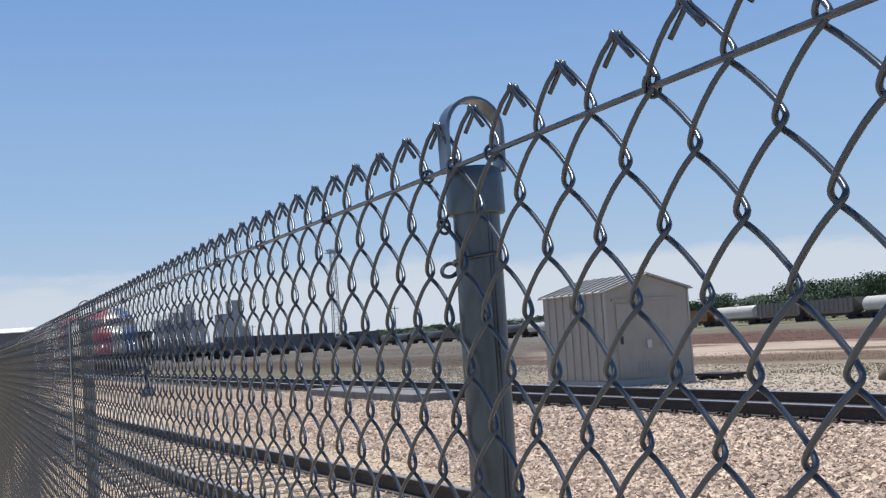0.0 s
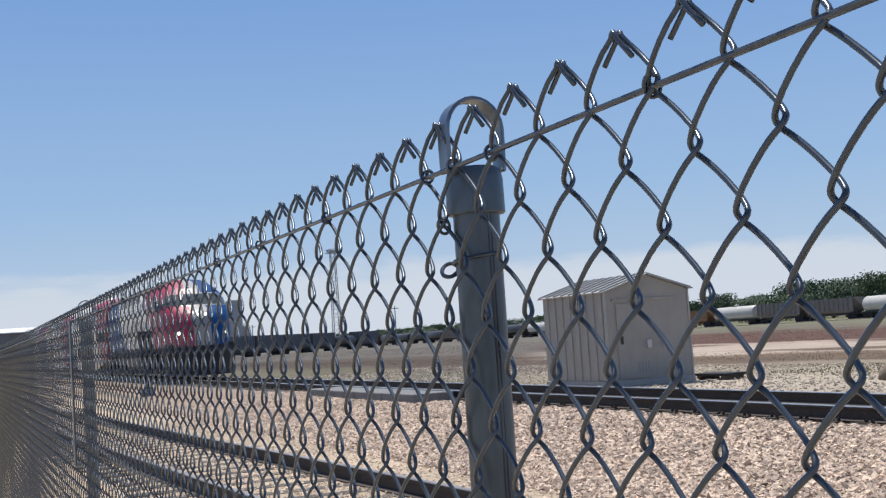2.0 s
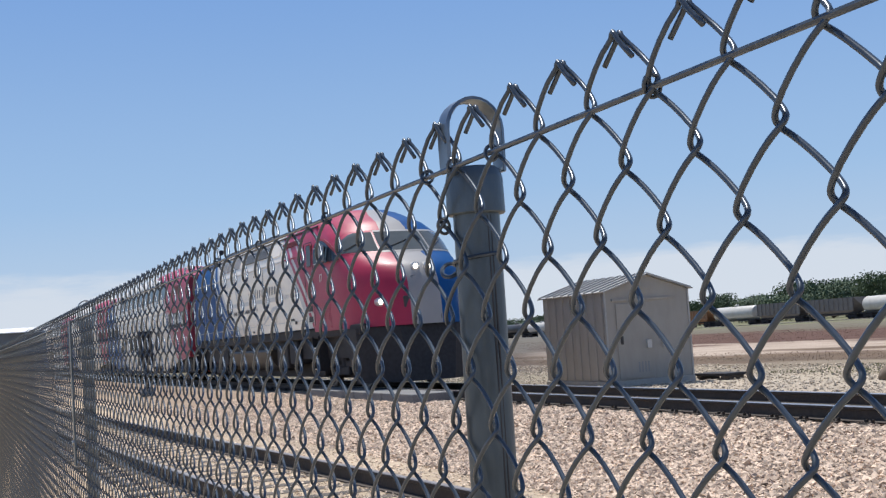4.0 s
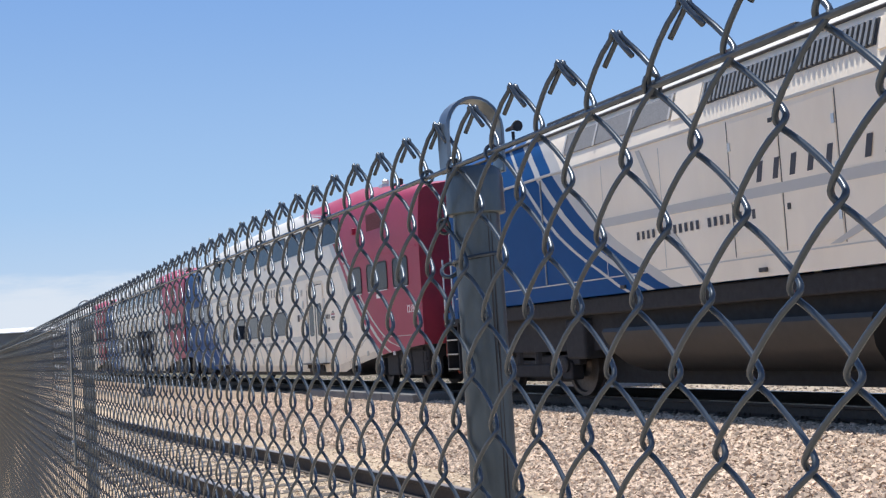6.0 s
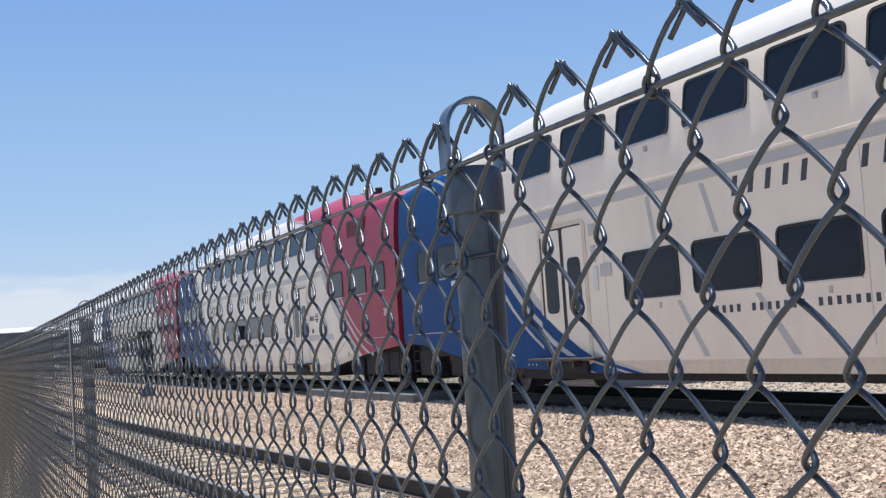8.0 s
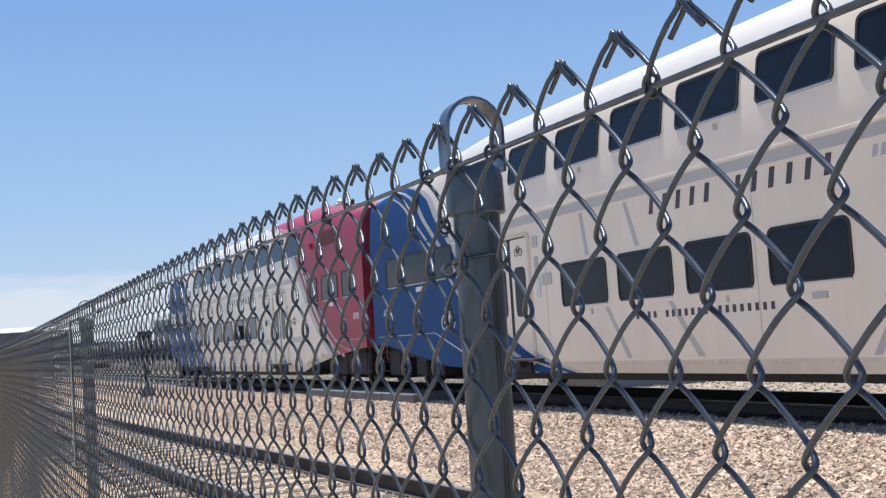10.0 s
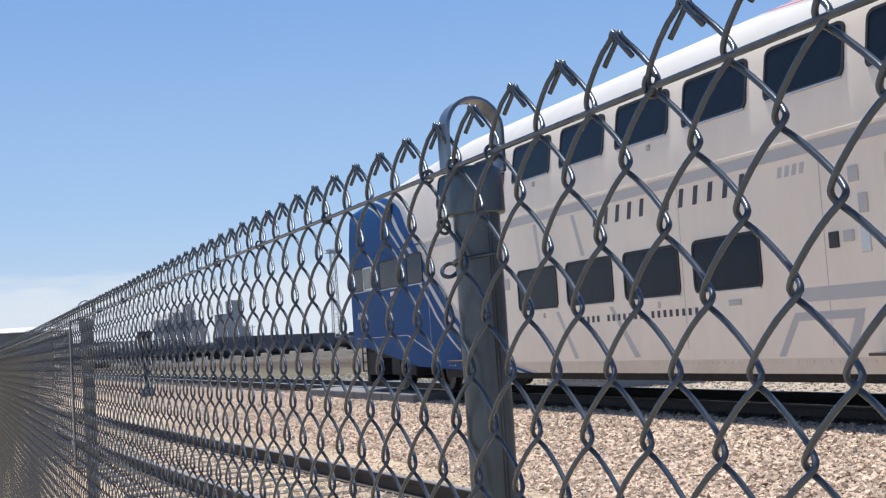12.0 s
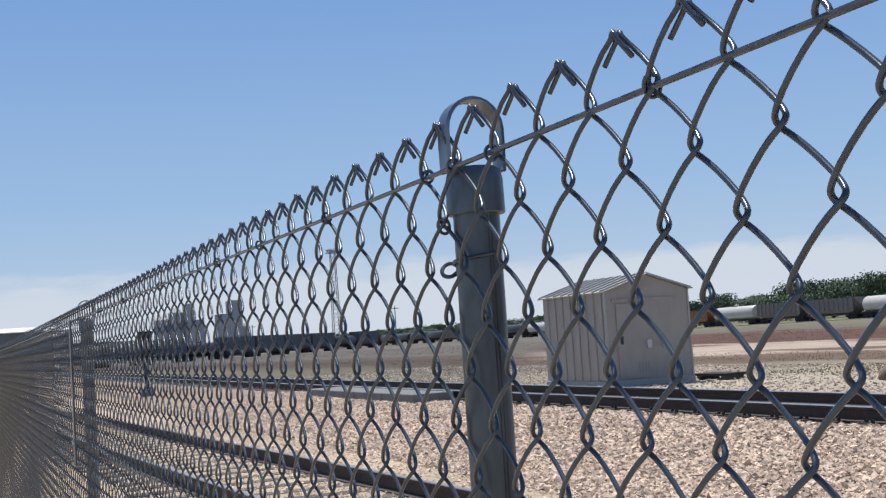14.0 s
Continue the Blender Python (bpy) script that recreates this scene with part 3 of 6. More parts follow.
COACH_BOTTOM = ((0.35, 0.99), (1.4, 0.93), (4.93, 0.45), (5.6, 0.41), (20.6, 0.41), (20.9, 0.50), (23.4, 0.79), (25.2, 0.92), (25.76, 0.95))
COACH_ROOF = ((0.35, 0.0), (0.8, 0.12), (5.3, 0.93), (5.9, 1.0), (20.2, 1.0), (20.9, 0.93), (25.2, 0.12), (25.76, 0.0))
# cross-sections: (inset from the side, height), in the middle and at the ends
SEC_MID = ((0, 0.41), (0, 0.58), (0, 0.70), (0, 0.82), (0, 0.95), (0, 1.1), (0, 1.25), (0, 1.45), (0, 1.7), (0, 1.95), (0, 2.2), (0, 2.5), (0, 2.74), (0, 2.90), (0, 3.06), (0.02, 3.35), (0.045, 3.55), (0.07, 3.75), (0.11, 3.96),
           (0.155, 4.16), (0.21, 4.27), (0.27, 4.36), (0.36, 4.47), (0.46, 4.56), (0.8, 4.74), (1.5, 4.85))
SEC_END = ((0, 0.95), (0, 1.0), (0, 1.05), (0, 1.12), (0, 1.2), (0, 1.3), (0, 1.4), (0, 1.55), (0, 1.75), (0, 1.97), (0, 2.2), (0, 2.5), (0, 2.74), (0, 2.90), (0, 3.06), (0.012, 3.30), (0.025, 3.47), (0.04, 3.63), (0.055, 3.78),
           (0.075, 3.89), (0.10, 3.95), (0.145, 4.0), (0.23, 4.045), (0.40, 4.085), (0.8, 4.14), (1.5, 4.19))
LEVEL = 10                # rows of the section below this one follow the rising underside
# sweeping edges of the paint, height to place along the coach
BLUE_EDGE = ((0.41, 9.44), (0.48, 8.87), (0.67, 8.03), (0.9, 7.47), (1.05, 7.1), (1.2, 6.83), (1.46, 6.36), (2.0, 5.68), (2.35, 5.25), (2.92, 4.58), (3.32, 4.11), (3.69, 3.74), (3.86, 3.42), (4.0, 3.0), (4.1, 2.5), (4.2, 1.9), (4.4, 1.3), (4.85, 0.8))
BLUE_WIDE = ((0.41, 0.37), (2.0, 0.37), (2.64, 0.42), (3.05, 0.46), (3.42, 0.55), (3.89, 0.62))
BLUE_FINE = ((0.41, 1.3), (0.76, 1.17), (1.1, 1.0), (1.5, 0.84), (2.0, 0.78), (2.77, 0.82), (3.2, 0.92), (3.58, 1.2), (4.0, 1.35))
RED_EDGE = ((0.41, 24.0), (0.78, 23.28), (0.92, 23.02), (1.12, 22.65), (1.6, 21.95), (2.1, 21.36), (2.86, 20.65), (3.39, 20.1), (3.81, 19.5), (4.1, 18.95), (4.27, 18.3), (4.4, 17.3), (4.55, 16.0), (4.85, 14.2))
RED_WIDE = ((0.41, 0.9), (0.79, 0.6), (0.92, 0.43), (1.19, 0.33), (1.6, 0.27), (4.85, 0.27))
RED_FINE = ((0.41, 2.2), (0.88, 1.5), (1.05, 0.92), (1.33, 0.72), (1.75, 0.60), (2.1, 0.56), (4.85, 0.55))


def coach_section(x, j):
    k = lerp(COACH_ROOF, x)
    a, b = SEC_END[j], SEC_MID[j]
    q, z = a[0] + (b[0] - a[0]) * k, a[1] + (b[1] - a[1]) * k
    if j < LEVEL:
        lo = lerp(COACH_BOTTOM, x)
        z = lo + (2.2 - lo) * (b[1] - 0.41) / (2.2 - 0.41)
    return q, z


def coach_skin():
    """The painted shell: bands of colour follow the livery's sweeping edges."""
    bm = bmesh.new()
    rows = len(SEC_MID)
    b0, r0 = (lambda z: lerp(BLUE_EDGE, z)), (lambda z: lerp(RED_EDGE, z))
    f0, w1, f1 = (lambda z: lerp(BLUE_FINE, z)), (lambda z: lerp(RED_WIDE, z)), (lambda z: lerp(RED_FINE, z))
    # columns from the rear: where they lie at a height, and the colour of the strip that follows
    cols = [(lambda z: 0.35, 0), (lambda z: 0.8, 0), (lambda z: 1.4, 0), (lambda z: (1.4 + b0(z) - f0(z)) / 2, 0), (lambda z: b0(z) - f0(z) - 0.06, 1), (lambda z: b0(z) - f0(z) + 0.05, 0),
            (lambda z: b0(z) - lerp(BLUE_WIDE, z) - 0.09, 1), (lambda z: b0(z) - lerp(BLUE_WIDE, z) + 0.09, 0), (b0, 2), (lambda z: b0(z) + 0.26, 3)]
    n = 14
    for k in range(1, n):
        cols.append(((lambda z, k=k: b0(z) + 0.26 + (r0(z) - 0.33 - b0(z) - 0.26) * k / n), 3))
    cols += [(lambda z: r0(z) - 0.33, 2), (r0, 4), (lambda z: r0(z) + w1(z) - 0.07, 1), (lambda z: r0(z) + w1(z) + 0.10, 4), (lambda z: r0(z) + f1(z) - 0.05, 1), (lambda z: r0(z) + f1(z) + 0.05, 4),
             (lambda z: (r0(z) + f1(z) + 24.9) / 2, 4), (lambda z: 25.3, 4), (lambda z: 25.76, 4)]
    m = len(cols)
    for side in (-1, 1):
        grid = []
        for i, (edge, c) in enumerate(cols):
            line = []
            for j in range(rows):
                z = SEC_MID[j][1]
                for _ in range(6):
                    x = edge(z)
                    # strips run out at the ends in good order
                    x = max(0.35 + 0.012 * i, min(25.76 - 0.012 * (m - 1 - i), x))
                    q, z = coach_section(x, j)
                line.append(bm.verts.new((x, side * (HALF - q), z)))
            grid.append(line)
        for i in range(m - 1):
            for j in range(rows - 1):
                f = bm.faces.new((grid[i][j], grid[i + 1][j], grid[i + 1][j + 1], grid[i][j + 1]))
                mt = cols[i][1]
                if mt == 3 and j == 0:
                    mt = 5
                elif mt == 3 and j >= 19:
                    mt = 6
                f.material_index = mt
        # the front end wall takes the red with shade in its colour
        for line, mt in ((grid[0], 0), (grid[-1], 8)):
            # end wall, half of it
            for j in range(rows - 1):
                a, b = line[j], line[j + 1]
                c, d = bm.verts.new((b.co.x, 0, b.co.z)), bm.verts.new((a.co.x, 0, a.co.z))
                bm.faces.new((a, b, c, d)).material_index = mt
        for i in range(m - 1):
            a, b = grid[i][0], grid[i + 1][0]
            c, d = bm.verts.new((b.co.x, 0, b.co.z)), bm.verts.new((a.co.x, 0, a.co.z))
            bm.faces.new((a, b, c, d)).material_index = 7
    bmesh.ops.remove_doubles(bm, verts=bm.verts, dist=0.0005)
    bmesh.ops.recalc_face_normals(bm, faces=bm.faces)
    return bm


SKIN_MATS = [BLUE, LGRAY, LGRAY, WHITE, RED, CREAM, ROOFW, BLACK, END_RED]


def window_meshes(w, h, r=0.09):
    bm = bmesh.new()
    plate(bm, rounded(w - 0.05, h - 0.05, r), -0.006, 0.02)
    pane = mesh_of("pane", bm, GLASS, False)
    bm = bmesh.new()
    ring(bm, rounded(w, h, r + 0.015), rounded(w - 0.07, h - 0.07, r), -0.014, 0.02)
    rim = mesh_of("window_frame", bm, RUBBER, False)
    bm = bmesh.new()
    box(bm, -w / 2 + 0.08, w / 2 - 0.03, -0.017, 0.0, -h / 2 - 0.004, -h / 2 + 0.014)
    sill = mesh_of("sill", bm, ALU, False)
    return pane, rim, sill


WIN_UP, WIN_LOW, WIN_BIG, WIN_SMALL, WIN_CAB = window_meshes(1.34, 0.62), window_meshes(1.37, 0.66), window_meshes(1.34, 0.62), window_meshes(0.90, 0.62), window_meshes(1.39, 0.54, 0.05)


def add_window(parent, kind, x, z, inset=0.0, lean=0.0, side=-1):
    if side < 0:
        m = pose(x, -(HALF - inset), z, -lean, 0, 0)
    else:
        m = pose(x, HALF - inset, z, 0, 0, 180) @ pose(0, 0, 0, -lean, 0, 0)
    win = part("window", kind[1], None, parent, at=m)
    part("pane", kind[0], None, win)
    part("sill", kind[2], None, win)
    return win


def slanted_bars(name, x0, x1, z0, z1, n, mt, parent, gap=0.42, y=-HALF - 0.003, lean=0.25, skip=()):
    """A line of lettering that is kept as plain bars of its size and colour."""
    step = (x1 - x0) / n
    h = z1 - z0
    bm = plate(bmesh.new(), [(0, 0), (step * (1 - gap), 0), (step * (1 - gap) + h * lean, h), (h * lean, h)], 0, 0.004)
    me = mesh_of(name, bm, mt, False)
    for k in range(n):
        if k not in skip:
            part(name, me, None, parent, at=pose(x0 + k * step, y, z0))


def wheelset(parent, x, r=0.42, outer=0.0):
    bm = bmesh.new()
    for s in (-1, 1):
        y = s * 0.79
        lathe(bm, [(y - s * 0.065, r * 0.55), (y - s * 0.065, r + 0.025), (y - s * 0.04, r + 0.02), (y - s * 0.035, r), (y + s * 0.065, r - 0.004), (y + s * 0.065, r - 0.065), (y + s * 0.02, r - 0.08), (y + s * 0.015, r * 0.42), (y + s * 0.08, r * 0.3), (y + s * 0.08, 0.02)], "y", 32)
    lathe(bm, [(-0.8, 0.085), (0.8, 0.085)], "y", 14)
    bmesh.ops.recalc_face_normals(bm, faces=bm.faces)
    ob = part("wheelset", bm, WHEEL, parent, "worn steel wheelset", at=pose(x, 0, r), smooth=True)
    WHEELS.append((ob, x, r))
    return ob


WHEELS = []


def truck(parent, x, base=2.6, r=0.42, inboard=False):
    """A two-axle truck: side frames, bolster, springs and axle boxes, outside or inside the wheels."""
    for s in (-1, 1):
        bm = bmesh.new()
        y = s * (0.56 if inboard else 1.03)
        box(bm, -base / 2 - 0.35, base / 2 + 0.35, y - 0.07, y + 0.07, 0.50, 0.66, 0, 0.03)
        box(bm, -0.75, 0.75, y - 0.09, y + 0.09, 0.30, 0.52, 0, 0.03)
        for sx in (-base / 2, base / 2):
            box(bm, sx - 0.16, sx + 0.16, y - 0.11, y + 0.11, 0.27, 0.56, 0, 0.03)
            lathe(bm, [(y + s * 0.10, 0.12), (y + s * 0.15, 0.12), (y + s * 0.16, 0.08)], "y", 14, at=(sx, 0, r))
        for sx in (-0.35, 0.35):
            lathe(bm, [(0.52, 0.13), (0.92, 0.13)], "z", 12, at=(sx, y, 0))
        bmesh.ops.recalc_face_normals(bm, faces=bm.faces)
        part("side_frame", bm, BLACK, parent, "black cast-steel truck side frame", at=pose(x, 0, 0))
        if inboard:
            part("damper", tube(bmesh.new(), [(x - 0.55, s * 1.02, 0.34), (x + 0.45, s * 1.02, 0.72)], 0.06, 10), BLACK, parent)
            part("brake_box", boxed(x - 0.42, x + 0.2, s * 1.02 - 0.16, s * 1.02 + 0.16, 0.40, 0.78, 0.04), BLACK, parent)
    part("bolster", boxed(x - 0.3, x + 0.3, -1.1, 1.1, 0.55, 0.9, 0.03), BLACK, parent)
    for sx in (-base / 2, base / 2):
        w = wheelset(parent, x + sx, r)
        if inboard:
            for s in (-1, 1):
                bm = bmesh.new()
                turn = [k * math.pi / 20 for k in range(40)]
                ring(bm, [((r - 0.01) * math.cos(a), (r - 0.01) * math.sin(a)) for a in turn], [((r - 0.12) * math.cos(a), (r - 0.12) * math.sin(a)) for a in turn], s * 0.845, s * 0.862)
                part("tyre_face", bm, DUSTY, w, "pale dusty wheel rim")


def door_unit(parent, x0, x1):
    """Double plug doors in a shallow frame, with dark tall panes and a folding step below."""
    z0, z1 = 0.60, 2.58
    bm = bmesh.new()
    w, h = x1 - x0, z1 - z0
    ring(bm, rounded(w + 0.16, h + 0.14, 0.14), rounded(w, h, 0.10), -0.012, 0.06)
    d = part("door", bm, CREAM, parent, "worn cream double sliding door with tall dark panes", at=pose((x0 + x1) / 2, -HALF, (z0 + z1) / 2))
    bm = bmesh.new()
    plate(bm, rounded(w, h, 0.09), -0.004, 0.05)
    part("seal", bm, RUBBER, d)
    for s in (-1, 1):
        bm = bmesh.new()
        lw = w / 2 - 0.07
        plate(bm, rounded(lw, h - 0.05, 0.05), -0.008, 0.03)
        part("door_leaf", bm, WHITE, d, at=pose(s * (lw / 2 + 0.055), 0, 0))
        bm = bmesh.new()
        plate(bm, rounded(0.40, 0.80, 0.10), -0.013, 0.0)
        part("pane", bm, GLASS, d, at=pose(s * (lw / 2 + 0.055), 0, 0.115))
    bm = bmesh.new()
    box(bm, -w / 2 - 0.33, w / 2 + 0.33, -0.20, 0.02, -h / 2 - 0.0, -h / 2 + 0.035, 0, 0.008)
    for s in (-0.4, 0.4):
        box(bm, s - 0.03, s + 0.03, -0.16, 0.02, -h / 2 - 0.1, -h / 2)
    part("step", bm, WHEEL, d, "rusty metal threshold step")
    # dark strip paints in the shade and dirt along the left door edge
    part("edge_shade_strip", boxed(-w / 2 - 0.01, -w / 2 + 0.035, -0.014, 0.0, -h / 2 + 0.1, h / 2 - 0.1), TANKM, d)
    bm = bmesh.new()
    box(bm, -w / 2 + 0.05, w / 2 - 0.05, -0.05, 0.1, -h / 2 - 0.19, -h / 2 - 0.02)
    part("step_well", bm, BLACK, d)
    return d


def build_coach(front_no, rear_no, cab, bike):
    coach = thing("passenger_coach", "white double-deck passenger coach, red front end, blue rear end" + (" with cab" if cab else ""), "train car", group="coaches of the train")
    part("body", coach_skin(), SKIN_MATS, coach, smooth=True)
    for k in range(9):
        for s in (-1, 1):
            add_window(coach, WIN_UP, 5.76 + 0.67 + 1.662 * k, 3.75, 0.072, 8.5, s)
    for k in range(4):
        for s in (-1, 1):
            add_window(coach, WIN_LOW, 9.12 + 0.685 + 1.672 * k, 1.71, -0.0, 0, s)
    ends = [(21.68, WIN_SMALL), (23.18, WIN_BIG), (24.64, WIN_SMALL), (4.48, WIN_SMALL), (3.03, WIN_BIG)]
    ends.append((1.27, WIN_CAB) if cab else (1.77, WIN_SMALL))
    for x, kind in ends:
        for s in (-1, 1):
            add_window(coach, kind, x, 2.44, 0.0, 0, s)
    door_unit(coach, 17.66, 19.0)
    door_unit(coach, 6.68, 8.05)
    # raised belt moulding, gutter, rivet strip, seams
    for s in (-1, 1):
        part("belt_moulding", boxed(4.9, 20.5, s * HALF - 0.014, s * HALF + 0.014, 2.895, 2.94, 0.006), WHITE, coach)
        part("belt_bead", boxed(4.9, 20.5, s * HALF - 0.008, s * HALF + 0.008, 2.735, 2.755), WHITE, coach)
        part("gutter", boxed(5.4, 20.4, s * (HALF - 0.17) - 0.02, s * (HALF - 0.17) + 0.02, 4.17, 4.20), ALU, coach)
    part("belt_stripe", boxed(5.0, 20.3, -HALF - 0.004, -HALF + 0.004, 2.76, 2.89), LGRAY, coach)
    bm = bmesh.new()
    for k in range(105):
        x = 6.0 + k * 0.135
        if 6.4 < x < 8.3 or 17.4 < x < 19.3:
            continue
        box(bm, x - 0.012, x + 0.012, -HALF - 0.006, -HALF + 0.006, 0.525, 0.55)
    tagged(part("rivets", bm, CREAM, coach), kind="stuff")
    for x in (5.15, 8.62, 13.9, 16.6, 20.7):
        part("panel_seam", boxed(x - 0.005, x + 0.005, -HALF - 0.003, -HALF + 0.01, 0.7, 2.72), LGRAY, coach)
    # grey sweeps of the livery on the white middle
    yy = -HALF - 0.0025
    for outline in ([(15.9, 1.18), (21.3, 1.18), (21.1, 1.33), (16.0, 1.33)], [(15.95, 0.98), (17.08, 0.98), (17.12, 1.07), (16.02, 1.07)], [(15.68, 0.60), (15.80, 0.60), (16.07, 0.98), (15.95, 0.98)],
                    [(16.78, 0.60), (16.92, 0.60), (17.10, 0.98), (16.96, 0.98)], [(9.80, 2.72), (9.90, 2.72), (10.02, 2.1), (9.92, 2.1)], [(10.38, 1.33), (10.48, 1.33), (11.02, 0.62), (10.90, 0.62)],
                    [(11.05, 2.72), (11.15, 2.72), (11.4, 2.1), (11.3, 2.1)], [(12.0, 1.33), (12.1, 1.33), (12.75, 0.62), (12.6, 0.62)]):
        part("grey_sweep", plate(bmesh.new(), outline, yy, yy + 0.004), LGRAY, coach)
    slanted_bars("letter_bar", 11.70, 15.48, 2.48, 2.71, 12, INK, coach, gap=0.70, skip=(5,))
    slanted_bars("small_letter_bar", 11.2, 14.25, 1.13, 1.22, 21, INK, coach, gap=0.55, lean=0, skip=(4, 12))
    slanted_bars("tick_bar", 15.9, 16.4, 2.56, 2.68, 4, LGRAY, coach)
    slanted_bars("letter_bar", 19.22, 19.58, 1.69, 1.80, 3, INK, coach, lean=0, y=-HALF - 0.006)
    bm = bmesh.new()
    turn = [k * math.pi / 12 for k in range(24)]
    ring(bm, [(0.115 * math.cos(a), 0.115 * math.sin(a)) for a in turn], [(0.085 * math.cos(a), 0.085 * math.sin(a)) for a in turn], -0.004, 0.002)
    emblem = part("emblem", bm, INK, coach, "round red, white and blue emblem", at=pose(19.82, -HALF, 1.75))
    for z, mt in ((0.035, RED), (0.0, MARK), (-0.035, INK)):
        part("emblem_bar", boxed(-0.15, 0.15, -0.007, -0.004, z - 0.017, z + 0.017), mt, emblem)
    # the blue tail runs on over the rear door
    part("door_paint", plate(bmesh.new(), [(6.60, 0.64), (8.10, 0.64), (8.05, 0.67), (7.75, 0.77), (7.47, 0.90), (7.1, 1.05), (6.83, 1.2), (6.60, 1.31)], -HALF - 0.0165, -HALF - 0.012), BLUE, coach)
    part("door_paint", plate(bmesh.new(), [(6.60, 0.98), (6.60, 1.11), (6.95, 0.92), (7.3, 0.77), (7.62, 0.66), (7.38, 0.66), (7.0, 0.80)], -HALF - 0.019, -HALF - 0.0165), LGRAY, coach)
    # an access flap under the rising floor
    part("flap_seam", tube(bmesh.new(), [(20.95, -HALF, 0.52), (20.95, -HALF, 0.64), (22.2, -HALF, 1.14), (22.75, -HALF, 1.14)], 0.005, 5), GRILLE, coach)
    # small boxes and vents beside the doors
    for x, z, w, h, mt in ((16.75, 1.80, 0.15, 0.17, GRILLE), (16.98, 1.82, 0.16, 0.12, LGRAY), (17.23, 1.77, 0.13, 0.28, ALU), (17.23, 2.13, 0.13, 0.20, LGRAY), (17.12, 2.44, 0.15, 0.16, LGRAY), (8.36, 1.75, 0.12, 0.34, ALU), (8.33, 2.1, 0.12, 0.24, LGRAY),
                           (8.32, 2.45, 0.17, 0.17, LGRAY), (8.66, 1.85, 0.30, 0.18, LGRAY), (19.14, 2.08, 0.13, 0.24, LGRAY), (19.14, 1.77, 0.12, 0.26, ALU), (19.45, 1.43, 0.1, 0.1, GRILLE), (21.2, 0.64, 0.1, 0.1, STEEL), (22.3, 0.82, 0.1, 0.1, STEEL),
                           (24.0, 0.80, 0.08, 0.08, MARK), (14.95, 1.24, 0.24, 0.07, LGRAY), (10.0, 1.29, 0.05, 0.08, LGRAY), (13.3, 1.29, 0.05, 0.08, LGRAY), (9.9, 3.35, 0.05, 0.08, LGRAY), (13.3, 3.35, 0.05, 0.08, LGRAY)):
        part("wall_fitting", boxed(x - w / 2, x + w / 2, -HALF - 0.018, -HALF + 0.02, z - h / 2, z + h / 2, 0.008), mt, coach)
    part("placard", boxed(23.08, 23.42, -HALF - 0.005, -HALF + 0.005, 1.98, 2.07), MARK, coach)
    part("placard", boxed(3.0, 3.36, -HALF - 0.005, -HALF + 0.005, 1.98, 2.07), MARK, coach)
    # the dark upper vent panel, the small upright vents, the long hand-rail line
    v = part("vent_panel", boxed(22.55, 23.82, -1.478, -1.36, 3.47, 3.84, 0.01), VENT_RED, coach, "vent panel in red darkened as recess shade")
    v.matrix_basis = pose(0, 0.005, 0)
    for k in range(7):
        part("slat", boxed(22.58, 23.79, -1.484, -1.45, 3.50 + k * 0.046, 3.522 + k * 0.046), VENT_RED, v)
    part("vent", boxed(21.62, 21.76, -1.54, -1.42, 3.5, 3.64, 0.02), RED, coach)
    part("vent", boxed(2.98, 3.24, -1.47, -1.38, 3.5, 3.9, 0.02), RUBBER, coach)
    for x0, x1, mt in ((0.45, 4.8, BLUE), (20.75, 25.6, RED)):
        part("ledge", boxed(x0, x1, -HALF - 0.014, -HALF + 0.01, 2.885, 2.92), mt, coach)
    part("grab_line", boxed(23.3, 25.35, -HALF - 0.005, -HALF + 0.006, 1.143, 1.155), LGRAY, coach)
    part("grab_line", boxed(0.6, 3.88, -HALF - 0.005, -HALF + 0.006, 1.145, 1.155), MARK, coach)
    part("grab_line", plate(bmesh.new(), [(3.88, 1.142), (3.88, 1.158), (5.5, 0.69), (5.48, 0.67)], -HALF - 0.005, -HALF + 0.002), MARK, coach)
    for x, w, mt in ((21.6, 0.24, ALU), (22.5, 0.16, RUBBER), (2.6, 0.3, BLUE)):
        bm = bmesh.new()
        zr = lerp(COACH_ROOF, x) * 0.6 + 4.15
        box(bm, x - w / 2, x + w / 2, -0.75, -0.55, zr - 0.25, zr + 0.02, 0, 0.03)
        lathe(bm, [(zr + 0.0, 0.08), (zr + 0.1, 0.09), (zr + 0.13, 0.05)], "z", 12, at=(x, -0.6, 0))
        part("roof_vent", bm, mt, coach)
    # underframe between and over the trucks, couplers, diaphragm
    for x0, x1 in ((0.6, 5.2), (20.9, 25.4)):
        part("bolster_beam", boxed(x0, x1, -1.3, 1.3, 0.70, 1.1), BLACK, coach)
        part("centre_sill", boxed(x0 + 0.05, x1 - 0.05, -0.44, 0.44, 0.20, 0.72), BLACK, coach)
    part("underframe", boxed(5.4, 20.6, -1.3, 1.3, 0.3, 0.6), BLACK, coach, "black underframe and equipment")
    for x in (-0.05, 25.35):
        part("coupler", boxed(x, x + 0.61, -0.14, 0.14, 0.72, 1.0, 0.03), BLACK, coach)
    for x0, x1 in ((0.66, 1.36), (2.28, 2.85), (3.3, 3.75), (22.2, 22.75), (23.0, 23.7), (23.78, 24.5), (24.55, 25.35)):
        part("equipment_case", boxed(x0, x1, -1.32, -0.95, 0.33, 0.86, 0.04), BLACK, coach)
